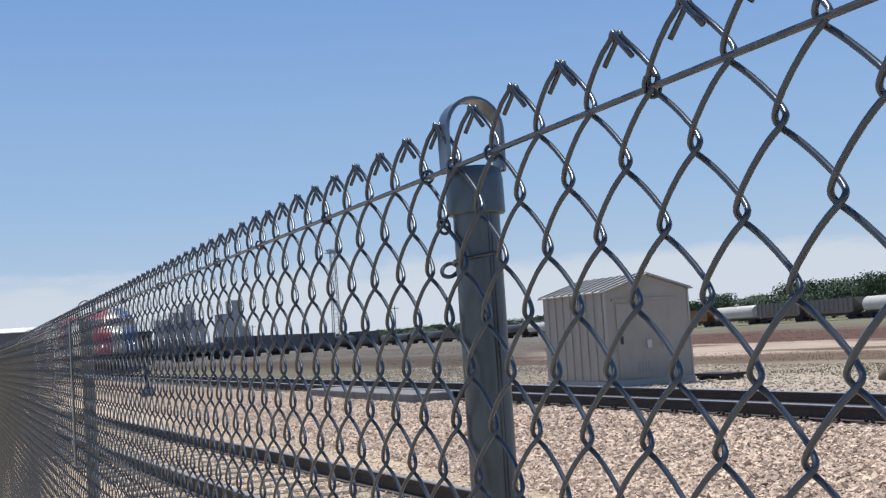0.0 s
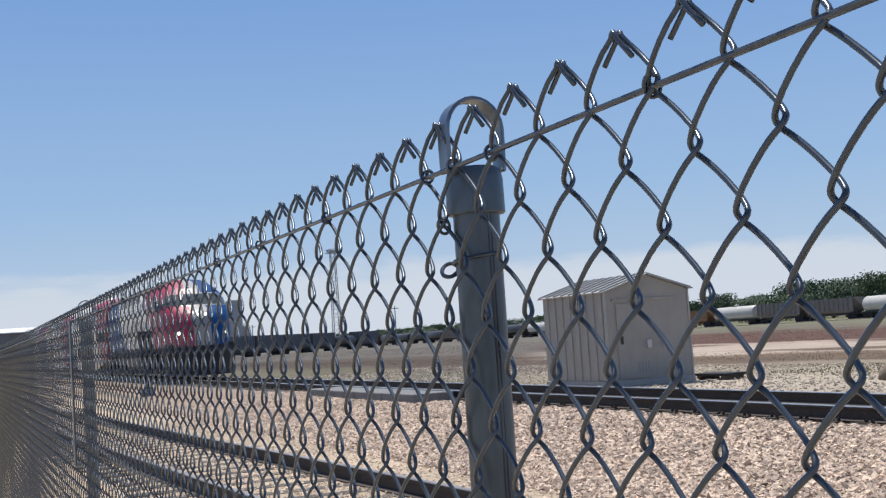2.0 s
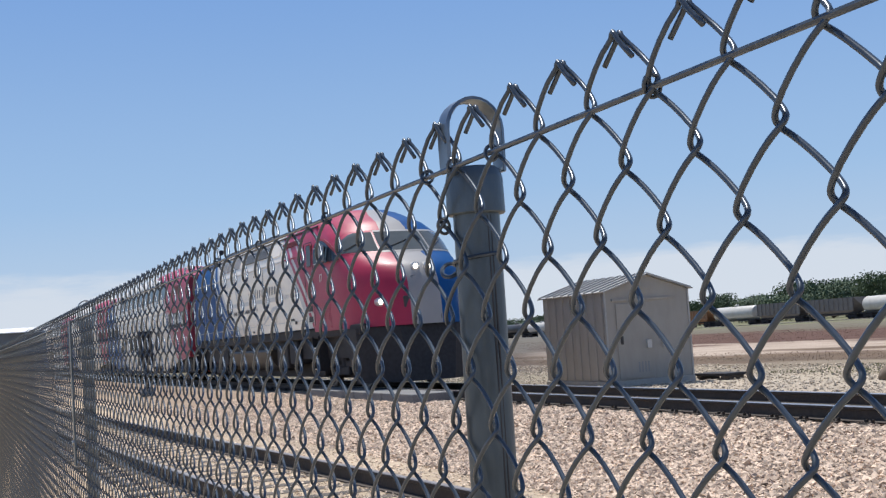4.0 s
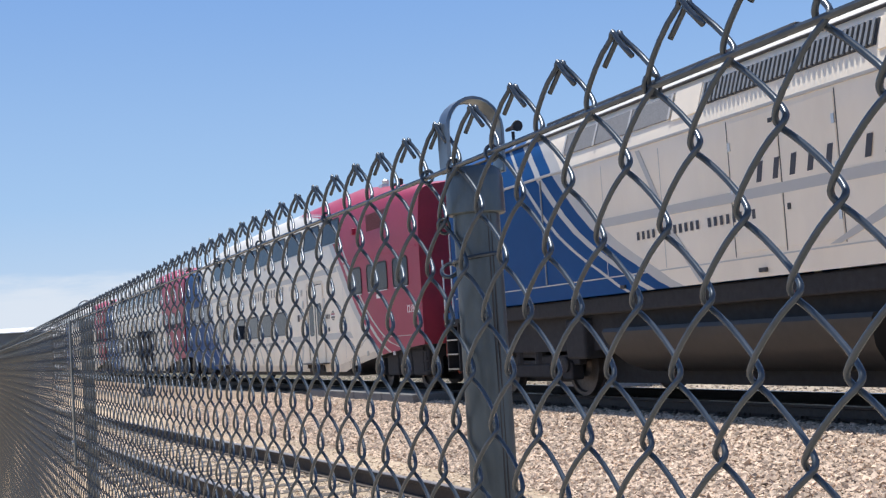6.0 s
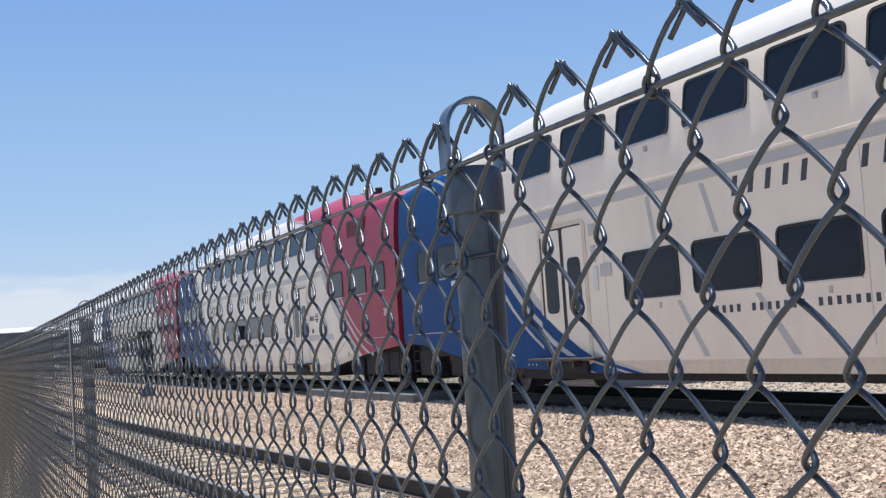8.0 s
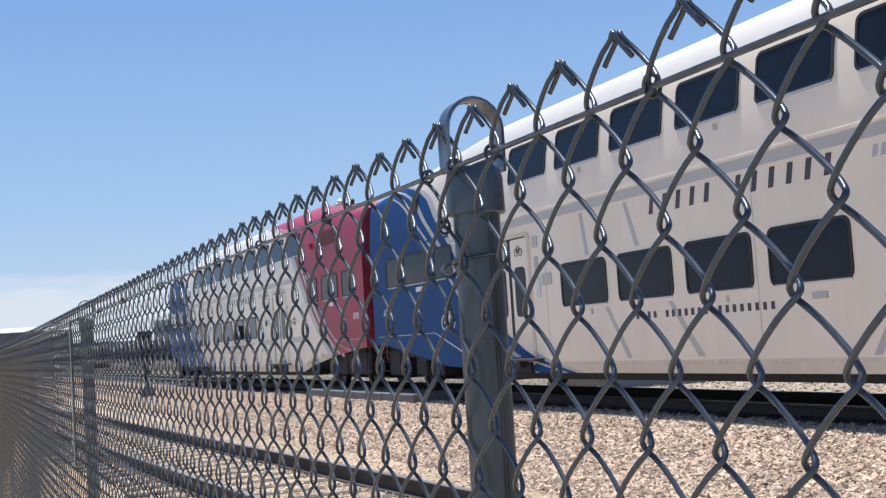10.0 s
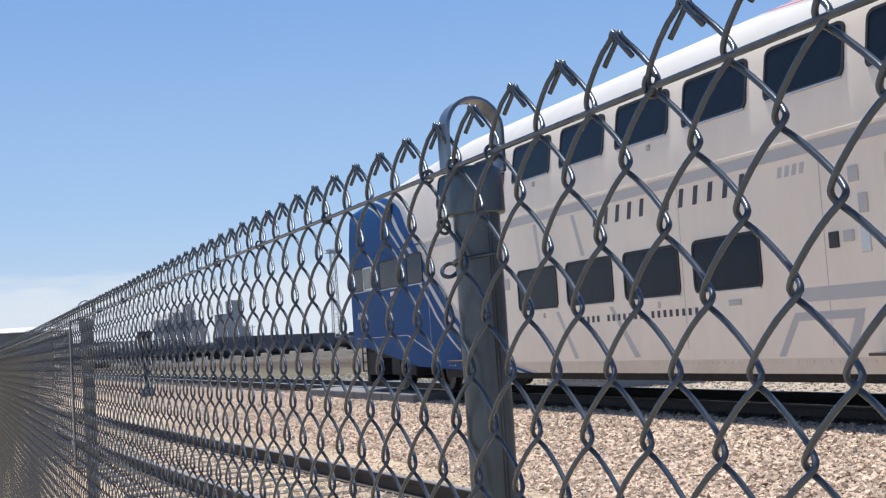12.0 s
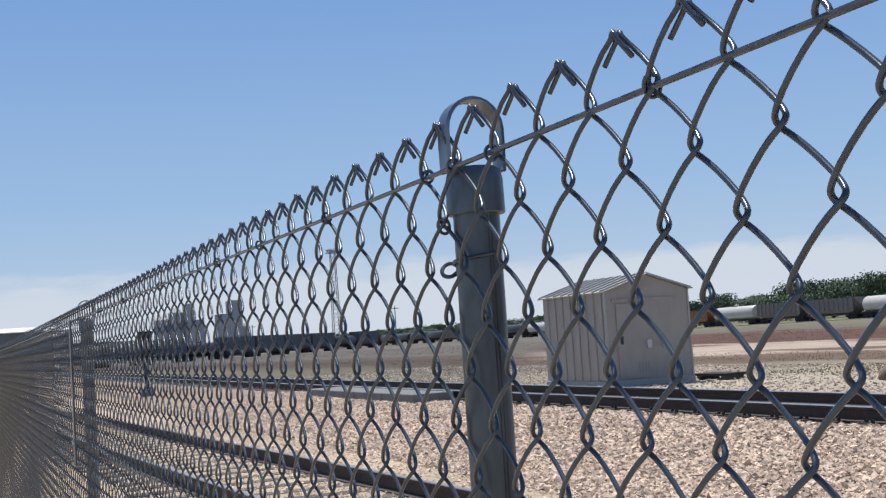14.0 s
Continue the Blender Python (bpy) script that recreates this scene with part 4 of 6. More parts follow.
    if cab:
        # paler glass on the sliding pane stands for light reflected there
        sash = part("cab_sash", plate(bmesh.new(), rounded(0.56, 0.46, 0.04), -0.016, 0.0), SCREEN, coach, "sliding pane of the cab window, painted pale for reflected light", at=pose(1.62, -HALF, 2.44))
        part("sash_post", boxed(-0.34, -0.29, -0.02, 0.0, -0.24, 0.24), RUBBER, sash)
        part("sash_frame", ring(bmesh.new(), rounded(0.60, 0.50, 0.05), rounded(0.54, 0.44, 0.04), -0.021, -0.004), ALU, sash)
        part("pilot", boxed(0.42, 0.62, -1.25, 1.25, 0.16, 0.96, 0.03), BLACK, coach, "black steel pilot plate")
    for x0, x1 in ((0.1, 0.36), (25.75, 25.88)):
        part("gangway", boxed(x0, x1, -0.55, 0.55, 1.1, 3.2, 0.03), RUBBER, coach)
    for x in (0.2, 25.7):
        bm = bmesh.new()
        tube(bm, [(x, -1.0, 1.25), (x, -1.02, 0.7), (x + 0.05, -0.8, 0.35), (x, -0.5, 0.5), (x, -0.4, 0.9)], 0.02, 6)
        part("hose", bm, AMBER, coach, "orange air hose")
    for x in (25.35, 0.55):
        bm = bmesh.new()
        for dx in (-0.16, 0.16):
            tube(bm, [(x + dx, -1.32, 0.4), (x + dx, -1.32, 1.02)], 0.018, 6)
        for z in (0.42, 0.62, 0.82):
            tube(bm, [(x - 0.16, -1.32, z), (x + 0.16, -1.32, z)], 0.014, 6)
        part("stirrup_step", bm, BLACK, coach)
    truck(coach, 3.1, 2.5, 0.42, True)
    truck(coach, 22.95, 2.5, 0.42, True)
    up = pose(0, 0, 0, 90, 0, 0)
    lettering("number", front_no, 0.22, MARK, coach, pose(24.88, -HALF - 0.003, 1.60) @ up)
    lettering("number", rear_no, 0.22, MARK, coach, pose(0.75 if cab else 1.0, -HALF - 0.003, 1.57) @ up)
    if bike:
        for x, s, mt, z in ((4.58, 0.95, MARK, 1.33), (7.0, 0.42, INK, 2.34), (7.72, 0.42, INK, 2.34)):
            bm = bmesh.new()
            for sx in (-0.19, 0.19):
                ring(bm, [(sx * s + 0.15 * s * math.cos(a), 0.15 * s * math.sin(a)) for a in [k * math.pi / 10 for k in range(20)]],
                     [(sx * s + 0.125 * s * math.cos(a), 0.125 * s * math.sin(a)) for a in [k * math.pi / 10 for k in range(20)]], -0.016, -0.006)
            for a, b in (((-0.19, 0), (-0.1, 0.2)), ((-0.1, 0.2), (0.1, 0.2)), ((0.1, 0.2), (0.0, 0.0)), ((0, 0), (-0.1, 0.2)), ((0.1, 0.2), (0.19, 0)), ((0, 0), (-0.19, 0)), ((0.1, 0.2), (0.07, 0.29)), ((-0.1, 0.2), (-0.12, 0.27))):
                tube(bm, [(a[0] * s, -0.012, a[1] * s), (b[0] * s, -0.012, b[1] * s)], 0.011 * s, 5)
            part("bicycle_sign", bm, mt, coach, "white bicycle pictogram" if mt is MARK else "dark bicycle pictogram", at=pose(x, -HALF, z))
    return coach


# locomotive
LOCO_BLUE = ((1.50, 8.45), (1.61, 8.15), (1.8, 7.78), (1.99, 7.35), (2.31, 6.72), (2.55, 6.36), (2.85, 5.98), (3.2, 5.62), (3.45, 5.36), (3.8, 4.95), (4.5, 4.1))
LOCO_RED = ((1.50, 16.85), (2.15, 16.16), (2.46, 15.85), (2.79, 15.42), (3.05, 15.2), (3.42, 14.72), (3.6, 14.45), (4.05, 13.7), (4.5, 12.8))
LOCO_SEC = ((0.0, 1.50), (0.0, 1.60), (0.0, 1.72), (0.0, 1.86), (0.0, 2.0), (0.0, 2.2), (0.0, 2.45), (0.0, 2.75), (0.0, 3.1), (0.0, 3.41), (0.04, 3.52), (0.10, 3.75), (0.20, 4.05), (0.42, 4.22), (0.8, 4.40), (1.5, 4.47))
LOCO_REAR, CAB_BACK = 1.27, 16.95
# the cab front by height: where the side begins to bend in, where the middle stands, half its width
NOSE = ((1.40, 18.5, 21.05, 1.50), (1.9, 18.5, 21.0, 1.50), (2.4, 18.5, 20.88, 1.50), (2.75, 18.45, 20.66, 1.49), (2.95, 18.4, 20.3, 1.49), (3.15, 18.35, 19.82, 1.48), (3.4, 18.15, 19.50, 1.46), (3.68, 17.9, 19.15, 1.39), (3.78, 17.6, 19.0, 1.35),
        (3.95, 17.3, 18.75, 1.25), (4.08, 17.1, 18.4, 1.14), (4.2, 17.0, 18.0, 0.98), (4.32, 16.99, 17.7, 0.78), (4.42, 16.98, 17.3, 0.5))


def loco_skin():
    bm = bmesh.new()
    b0, r0 = (lambda z: lerp(LOCO_BLUE, z)), (lambda z: lerp(LOCO_RED, z))
    cols = [(lambda z: LOCO_REAR + 0.5 * max(0.0, z - 3.75) ** 1.4, 0), (lambda z: 2.2, 0), (lambda z: (2.2 + b0(z) - 1.0) / 2, 0), (lambda z: b0(z) - 1.06, 1), (lambda z: b0(z) - 0.96, 0), (lambda z: b0(z) - 0.54, 1), (lambda z: b0(z) - 0.36, 0),
            (b0, 2), (lambda z: b0(z) + 0.32, 3)]
    n = 8
    for k in range(1, n):
        cols.append(((lambda z, k=k: b0(z) + 0.32 + (r0(z) - 0.34 - b0(z) - 0.32) * k / n), 3))
    cols += [(lambda z: r0(z) - 0.34, 2), (r0, 4), (lambda z: r0(z) + 0.23, 1), (lambda z: r0(z) + 0.46, 4), (lambda z: r0(z) + 0.98, 1), (lambda z: r0(z) + 1.10, 4)]
    m = len(cols)
    cols.append((lambda z: CAB_BACK + 0.001, 4))
    rows = len(LOCO_SEC)
    for side in (-1, 1):
        grid = []
        for i, (edge, c) in enumerate(cols):
            line = []
            for q, z in LOCO_SEC:
                line.append(bm.verts.new((min(edge(z), CAB_BACK - 0.008 * (m - i)), side * (HALF - q), z)))
            grid.append(line)
        for i in range(len(cols) - 1):
            for j in range(rows - 1):
                f = bm.faces.new((grid[i][j], grid[i + 1][j], grid[i + 1][j + 1], grid[i][j + 1]))
                mt = cols[i][1]
                if mt == 4 and side > 0:
                    mt = 0
                if mt == 3 and j >= 12:
                    mt = 6
                f.material_index = mt
        for j in range(rows - 1):
            a, b = grid[0][j], grid[0][j + 1]
            bm.faces.new((a, b, bm.verts.new((b.co.x, 0, b.co.z)), bm.verts.new((a.co.x, 0, a.co.z)))).material_index = 0
    bmesh.ops.remove_doubles(bm, verts=bm.verts, dist=0.0005)
    bmesh.ops.recalc_face_normals(bm, faces=bm.faces)
    return bm


def body_half(z):
    return HALF - lerp(tuple((b, a) for a, b in LOCO_SEC), z)


def nose_point(s, z, lift=0.0):
    """A point of the cab front at height z; s runs from -1 on one side over the middle to 1 on the other."""
    xs, xc, hw = (lerp(tuple((r[0], r[k]) for r in NOSE), z) for k in (1, 2, 3))
    p = 2.4
    a = abs(s)
    return Vector((xs + (xc - xs) * (1 - a ** p) ** (1 / p) + lift * (1 - a ** 3), s * hw + (lift * a ** 2 if s > 0 else -lift * a ** 2), z + lift * 0.3))


STEPS = (-1, -0.995, -0.98, -0.95, -0.9, -0.83, -0.74, -0.64, -0.52, -0.40, -0.27, -0.14, 0, 0.12, 0.22, 0.40, 0.53, 0.66, 0.76, 0.85, 0.91, 0.955, 0.985, 0.996, 1)


def cab_nose():
    """The sloping front of the cab, red on one side, grey in the middle and blue on the other."""
    bm = bmesh.new()
    levels = (1.40, 1.6, 1.9, 2.15, 2.4, 2.6, 2.75, 2.86, 2.95, 3.05, 3.15, 3.28, 3.4, 3.54, 3.68, 3.78, 3.87, 3.95, 4.02, 4.08, 4.14, 4.2, 4.26, 4.32, 4.37, 4.42)
    rows = []
    for z in levels:
        pts = [nose_point(s, z) for s in STEPS]
        half = max(body_half(max(z, 1.5)), 0.55)
        rows.append([bm.verts.new((CAB_BACK, -half, z))] + [bm.verts.new(p) for p in pts] + [bm.verts.new((CAB_BACK, half, z))])
    n = len(rows[0])
    for r0, r1 in zip(rows, rows[1:]):
        for k in range(n - 1):
            s = (STEPS[max(k - 1, 0)] + STEPS[min(k, len(STEPS) - 1)]) / 2
            f = bm.faces.new((r0[k], r0[k + 1], r1[k + 1], r1[k]))
            f.material_index = 0 if s < -0.27 else (1 if s < 0.22 else 2)
    top = rows[-1]
    for k in range(n // 2 - 1):
        bm.faces.new((top[k], top[k + 1], top[n - 2 - k], top[n - 1 - k])).material_index = 1 if k > 10 else 0
    bmesh.ops.recalc_face_normals(bm, faces=bm.faces)
    return bm


def nose_patch(s0, s1, z0, z1, lift, cut=0.0, n=7):
    """A sheet that lies on the cab front; cut trims its upper outer corner."""
    bm = bmesh.new()
    g = []
    for i in range(n + 1):
        s = s0 + (s1 - s0) * i / n
        edge = min(1.0, abs((s - (s0 if abs(s0) > abs(s1) else s1)) / (s1 - s0)) / 0.35) if cut else 1.0
        zt = z1 - cut * (1 - edge)
        g.append([bm.verts.new(nose_point(s, z0 + (zt - z0) * j / 5, lift)) for j in range(6)])
    for a, b in zip(g, g[1:]):
        for j in range(5):
            bm.faces.new((a[j], b[j], b[j + 1], a[j + 1]))
    geom = bmesh.ops.extrude_face_region(bm, geom=list(bm.faces))
    bmesh.ops.translate(bm, verts=[v for v in geom["geom"] if isinstance(v, bmesh.types.BMVert)], vec=(-0.02, 0, 0))
    bmesh.ops.recalc_face_normals(bm, faces=bm.faces)
    return bm


def side_sheet(outline, lift, low):
    """A sheet on the cab's side, bent with it where the side turns in."""
    bm = bmesh.new()

    def on_side(x, z, out):
        xs, xc, hw = (lerp(tuple((r[0], r[k]) for r in NOSE), z) for k in (1, 2, 3))
        flat = min(body_half(z), HALF)
        if x <= xs:
            y = flat + (hw - flat) * max(0.0, (x - CAB_BACK) / (xs - CAB_BACK))
        else:
            y = hw * (1 - min(0.999, (x - xs) / (xc - xs)) ** 2.4) ** (1 / 2.4)
        return (x, -y - out, z)
    x0, x1 = min(x for x, z in outline), max(x for x, z in outline)
    upper = tuple(sorted((x, z) for x, z in outline if z > low + 0.025))
    n, g = 30, []
    for i in range(n + 1):
        x = x0 + (x1 - x0) * i / n
        zt = max(low + 0.01, lerp(upper, x))
        g.append([[bm.verts.new(on_side(x, low + (zt - low) * j / 8, out)) for j in range(9)] for out in (lift, -0.03)])
    for (a, ab), (b, bb) in zip(g, g[1:]):
        for j in range(8):
            bm.faces.new((a[j], b[j], b[j + 1], a[j + 1]))
        bm.faces.new((a[8], b[8], bb[8], ab[8]))
        bm.faces.new((a[0], ab[0], bb[0], b[0]))
    for c, cb in (g[0], g[-1]):
        for j in range(8):
            bm.faces.new((c[j], c[j + 1], cb[j + 1], cb[j]))
    bmesh.ops.recalc_face_normals(bm, faces=bm.faces)
    return bm


def build_loco():
    loco = thing("locomotive", "diesel passenger locomotive painted red, white and blue, cab leading", "locomotive")
    part("body", loco_skin(), [BLUE, LGRAY, LGRAY, WHITE, RED, CREAM, ROOFW], loco, smooth=True)
    nose = part("cab_nose", cab_nose(), [RED, NOSE_GREY, BLUE], loco, "sloping cab front, red, grey and blue", smooth=True)
    # the windscreen: three panes in pale frames, a wiper on each outer one
    for s0, s1, cut in ((-0.93, -0.44, 0.22), (-0.40, 0.40, 0.0), (0.44, 0.93, 0.22)):
        e = 0.035
        fr = part("windscreen_frame", nose_patch(s0 - e, s1 + e, 3.13, 3.72, 0.010, cut), RED if s0 < -0.5 else NOSE_GREY, nose, smooth=True)
        part("pane", nose_patch(s0, s1, 3.17, 3.67, 0.022, cut), SCREEN, fr, smooth=True)
        p = [nose_point(s0 + (s1 - s0) * k, 3.19 + 0.40 * k, 0.04) for k in (0.1, 0.3, 0.5, 0.7)]
        part("wiper", tube(bmesh.new(), p, 0.010, 5), RUBBER, fr)
    for s, z in ((-0.10, 2.72), (0.10, 2.72), (-0.66, 1.95), (0.66, 1.95)):
        p = nose_point(s, z)
        bm = lathe(bmesh.new(), [(-0.12, 0.10), (0.05, 0.10), (0.06, 0.075)], "x", 18, at=p)
        lamp = part("headlight_housing", bm, ALU, nose)
        part("headlight", lathe(bmesh.new(), [(0.058, 0.062), (0.072, 0.045)], "x", 16, at=p), LIT, lamp, "lit round headlight")
    part("nose_door_seam", tube(bmesh.new(), [nose_point(-0.2, 1.5, 0.004), nose_point(-0.2, 2.5, 0.004), nose_point(0.2, 2.5, 0.004), nose_point(0.2, 1.5, 0.004)], 0.008, 5), GRILLE, nose)
    part("lamp_recess", boxed(20.35, 20.93, -0.55, -0.32, 1.78, 2.05, 0.03), GRILLE, nose)
    # cab side: door, arched window, mirror, number
    arch = [(17.16, 3.56), (17.24, 3.62), (17.45, 3.65), (17.75, 3.62), (18.05, 3.54), (18.4, 3.41), (18.75, 3.25), (19.02, 3.08)]
    grown = [(17.12, 3.60), (17.22, 3.67), (17.45, 3.70), (17.77, 3.67), (18.09, 3.59), (18.45, 3.46), (18.8, 3.29), (19.09, 3.08)]
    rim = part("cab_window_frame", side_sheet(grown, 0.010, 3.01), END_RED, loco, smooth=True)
    part("cab_window", side_sheet(arch, 0.022, 3.05), GLASS, rim, smooth=True)
    part("sash_bar", boxed(18.0, 18.05, -HALF - 0.024, -HALF + 0.04, 3.05, 3.46), RUBBER, rim)
    part("window_rail", tube(bmesh.new(), [(17.2, -HALF - 0.015, 3.47), (17.9, -HALF - 0.01, 3.47)], 0.009, 5), ALU, rim)
    part("arm_rest", tube(bmesh.new(), [(17.25, -HALF - 0.025, 3.075), (17.8, -HALF - 0.025, 3.085)], 0.013, 5), ALU, rim)
    mirror = part("mirror", boxed(18.06, 18.28, -HALF - 0.20, -HALF - 0.05, 3.07, 3.48, 0.02), STEEL, loco)
    part("mirror_arm", tube(bmesh.new(), [(18.17, -HALF + 0.02, 3.15), (18.17, -HALF - 0.1, 3.12)], 0.012, 5), RUBBER, mirror)
    bm = plate(bmesh.new(), rounded(0.36, 0.52, 0.06), -0.012, 0.02)
    door_pane = part("door_window", bm, GLASS, loco, at=pose(16.73, -HALF, 3.33))
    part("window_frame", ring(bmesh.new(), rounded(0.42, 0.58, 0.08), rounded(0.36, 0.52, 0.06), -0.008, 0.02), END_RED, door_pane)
    for x, z0, z1 in ((16.30, 1.55, 3.66), (17.02, 1.55, 3.62)):
        part("door_seam", boxed(x - 0.014, x + 0.014, -HALF - 0.005, -HALF + 0.01, z0, z1), RUBBER, loco)
    part("door_seam", boxed(16.30, 17.02, -HALF - 0.005, -HALF + 0.01, 3.655, 3.675), RUBBER, loco)
    for z in (2.62, 2.36, 2.12):
        part("toe_step", boxed(16.86, 17.0, -HALF - 0.012, -HALF + 0.01, z, z + 0.045), MARK, loco)
    for z in (1.63, 1.90):
        hole = part("step_hole", boxed(16.48, 16.86, -HALF - 0.004, -HALF + 0.02, z, z + 0.17), RUBBER, loco)
        part("step_edge", boxed(16.48, 16.86, -HALF - 0.03, -HALF - 0.004, z, z + 0.03), STEEL, hole)
    up = pose(0, 0, 0, 90, 0, 0)
    lettering("number", "17", 0.27, MARK, loco, pose(17.55, -HALF - 0.004, 2.62) @ up)
    hatch = part("louvre_hatch", boxed(17.52, 18.40, -HALF - 0.006, -HALF + 0.004, 1.58, 2.18, 0.004), RED, loco)
    for x in (17.62, 18.0):
        for k in range(9):
            part("louvre", boxed(x, x + 0.32, -HALF - 0.018, -HALF - 0.004, 1.64 + k * 0.052, 1.667 + k * 0.052), RED, hatch)
    part("sill_rail", boxed(17.05, 18.45, -HALF - 0.02, -HALF + 0.01, 1.47, 1.51), RED, loco)
    # belt line, sill line, roof edge
    for x0, x1, mt in ((LOCO_REAR + 0.1, 14.4, LGRAY), (14.4, 16.25, RED)):
        part("belt_line", boxed(x0, x1, -HALF - 0.018, -HALF + 0.01, 3.39, 3.43, 0.006), mt, loco)
    part("sill_line", boxed(LOCO_REAR + 0.1, 16.3, -HALF - 0.006, -HALF + 0.01, 1.725, 1.742), LGRAY, loco)
    part("roof_edge", tube(bmesh.new(), [(2.0, -1.30, 4.06), (9.0, -1.31, 4.07), (17.0, -1.30, 4.06)], 0.022, 6), GRILLE, loco)
    slope = math.degrees(math.atan2(0.10, 0.30))
    band = lambda x0, x1, z0, z1, th: boxed(x0, x1, -th, 0.05, z0, z1, 0.006)
    at = pose(0, -HALF + 0.125, 3.83, -slope, 0, 0)
    g = part("grille", band(9.32, 12.38, -0.17, 0.13, 0.012), GRILLE, loco, "dark slatted air grille", at=at)
    for k in range(36):
        part("slat", SLAT, None, g, at=pose(9.37 + k * 0.0845, -0.022, -0.02))
    g = part("grille", band(13.8, 15.75, -0.10, 0.06, 0.012), VENT_RED, loco, "dark red slatted air grille", at=at)
    for k in range(4):
        part("slat", boxed(13.83, 15.72, -0.024, -0.012, -0.085 + k * 0.036, -0.068 + k * 0.036), VENT_RED, g)
    g = part("grille", band(5.75, 8.6, -0.20, 0.14, 0.010), MESH_GREY, loco, "grey mesh air grille", at=at)
    for x in (5.72, 6.65, 7.6, 8.62):
        part("grille_frame", boxed(x - 0.025, x + 0.025, -0.02, -0.008, -0.21, 0.15), LGRAY, g)
    for x0, x1 in ((8.68, 9.27), (12.43, 13.72)):
        part("roof_panel", band(x0, x1, -0.24, 0.16, 0.008), WHITE, loco, at=at)
    # access doors with hinges, panel joints
    for x0, x1, z0, z1 in ((9.92, 10.83, 1.80, 3.33), (10.86, 11.78, 1.80, 3.33)):
        d = part("access_door", boxed(x0, x1, -HALF - 0.007, -HALF + 0.01, z0, z1, 0.004), WHITE, loco)
        for z in (2.05, 2.55, 3.05):
            hx = x0 + 0.02 if x0 < 10 else x1 - 0.02
            part("hinge", boxed(hx - 0.022, hx + 0.022, -HALF - 0.02, -HALF - 0.006, z - 0.05, z + 0.05), ALU, d)
        part("latch", boxed(10.7, 10.76, -HALF - 0.018, -HALF - 0.006, 3.2, 3.25) if x0 < 10 else boxed(10.92, 10.97, -HALF - 0.018, -HALF - 0.006, 2.2, 2.27), GRILLE, d)
    for x in (9.90, 10.845, 11.80):
        part("panel_seam", boxed(x - 0.006, x + 0.006, -HALF - 0.004, -HALF + 0.01, 1.76, 3.36), GRILLE, loco)
    for x in (6.9, 8.4, 13.2):
        part("panel_seam", boxed(x - 0.006, x + 0.006, -HALF - 0.003, -HALF + 0.01, 1.76, 3.3), LGRAY, loco)
    for x, z, w, h in ((14.9, 1.78, 0.3, 0.06), (15.25, 1.70, 0.12, 0.08), (12.6, 1.58, 0.2, 0.07), (10.4, 1.58, 0.14, 0.05), (16.1, 1.60, 0.1, 0.1), (7.3, 1.58, 0.12, 0.05)):
        part("side_fitting", boxed(x - w / 2, x + w / 2, -HALF - 0.03, -HALF + 0.01, z - h / 2, z + h / 2, 0.006), GRILLE, loco)
    for x in (3.06, 5.02):
        part("panel_rib", boxed(x - 0.018, x + 0.018, -HALF - 0.014, -HALF + 0.01, 1.76, 3.36), TOWERM, loco)
    rail = [(1.34, -HALF + 0.005, 1.8), (1.34, -HALF - 0.05, 1.84), (1.34, -HALF - 0.05, 2.9), (1.34, -HALF + 0.005, 2.95)]
    part("grab_rail", tube(bmesh.new(), rail, 0.012, 6), ALU, loco, "pale steel grab rail")
    slanted_bars("stripe_bar", 1.95, 2.95, 2.46, 2.72, 4, LGRAY, loco, gap=0.42, lean=-0.7)
    slanted_bars("letter_bar", 10.40, 13.95, 2.57, 2.80, 12, INK, loco, gap=0.70, skip=(5,), y=-HALF - 0.011)
    slanted_bars("small_letter_bar", 7.75, 10.4, 2.17, 2.28, 21, INK, loco, gap=0.55, lean=0, skip=(4, 12), y=-HALF - 0.011)
    slanted_bars("tick_bar", 14.05, 14.6, 2.38, 2.50, 5, LGRAY, loco, gap=0.5)
    slanted_bars("letter_bar", 14.76, 15.2, 2.38, 2.50, 3, INK, loco, lean=0)
    turn = [k * math.pi / 12 for k in range(24)]
    bm = ring(bmesh.new(), [(0.15 * math.cos(a), 0.15 * math.sin(a)) for a in turn], [(0.115 * math.cos(a), 0.115 * math.sin(a)) for a in turn], -0.004, 0.002)
    emblem = part("emblem", bm, INK, loco, "round red, white and blue emblem", at=pose(15.46, -HALF, 2.46))
    for z, mt in ((0.045, RED), (0.0, MARK), (-0.045, INK)):
        part("emblem_bar", boxed(-0.20, 0.20, -0.007, -0.004, z - 0.022, z + 0.022), mt, emblem)
    yy = -HALF - 0.0095
    for outline in ([(6.75, 2.44), (13.8, 2.36), (13.8, 2.48), (6.65, 2.56)], [(11.55, 1.76), (11.72, 1.76), (12.95, 2.12), (13.75, 2.14), (13.75, 2.24), (12.85, 2.23)], [(7.85, 3.35), (7.95, 3.35), (8.45, 2.5), (8.35, 2.5)],
                    [(8.36, 2.36), (8.48, 2.36), (9.3, 1.52), (9.12, 1.52)], [(12.9, 1.52), (13.0, 1.52), (13.3, 2.12), (13.18, 2.12)]):
        part("grey_sweep", plate(bmesh.new(), outline, yy, yy + 0.012), LGRAY, loco)
    # roof gear
    part("roof_hatch", boxed(3.8, 10.3, -0.7, 0.7, 4.40, 4.50, 0.04), GRILLE, loco)
    for x in (4.8, 6.6, 8.4):
        part("roof_fan", lathe(bmesh.new(), [(4.46, 0.55), (4.53, 0.55), (4.55, 0.5)], "z", 20, at=(x, 0, 0)), GRILLE, loco)
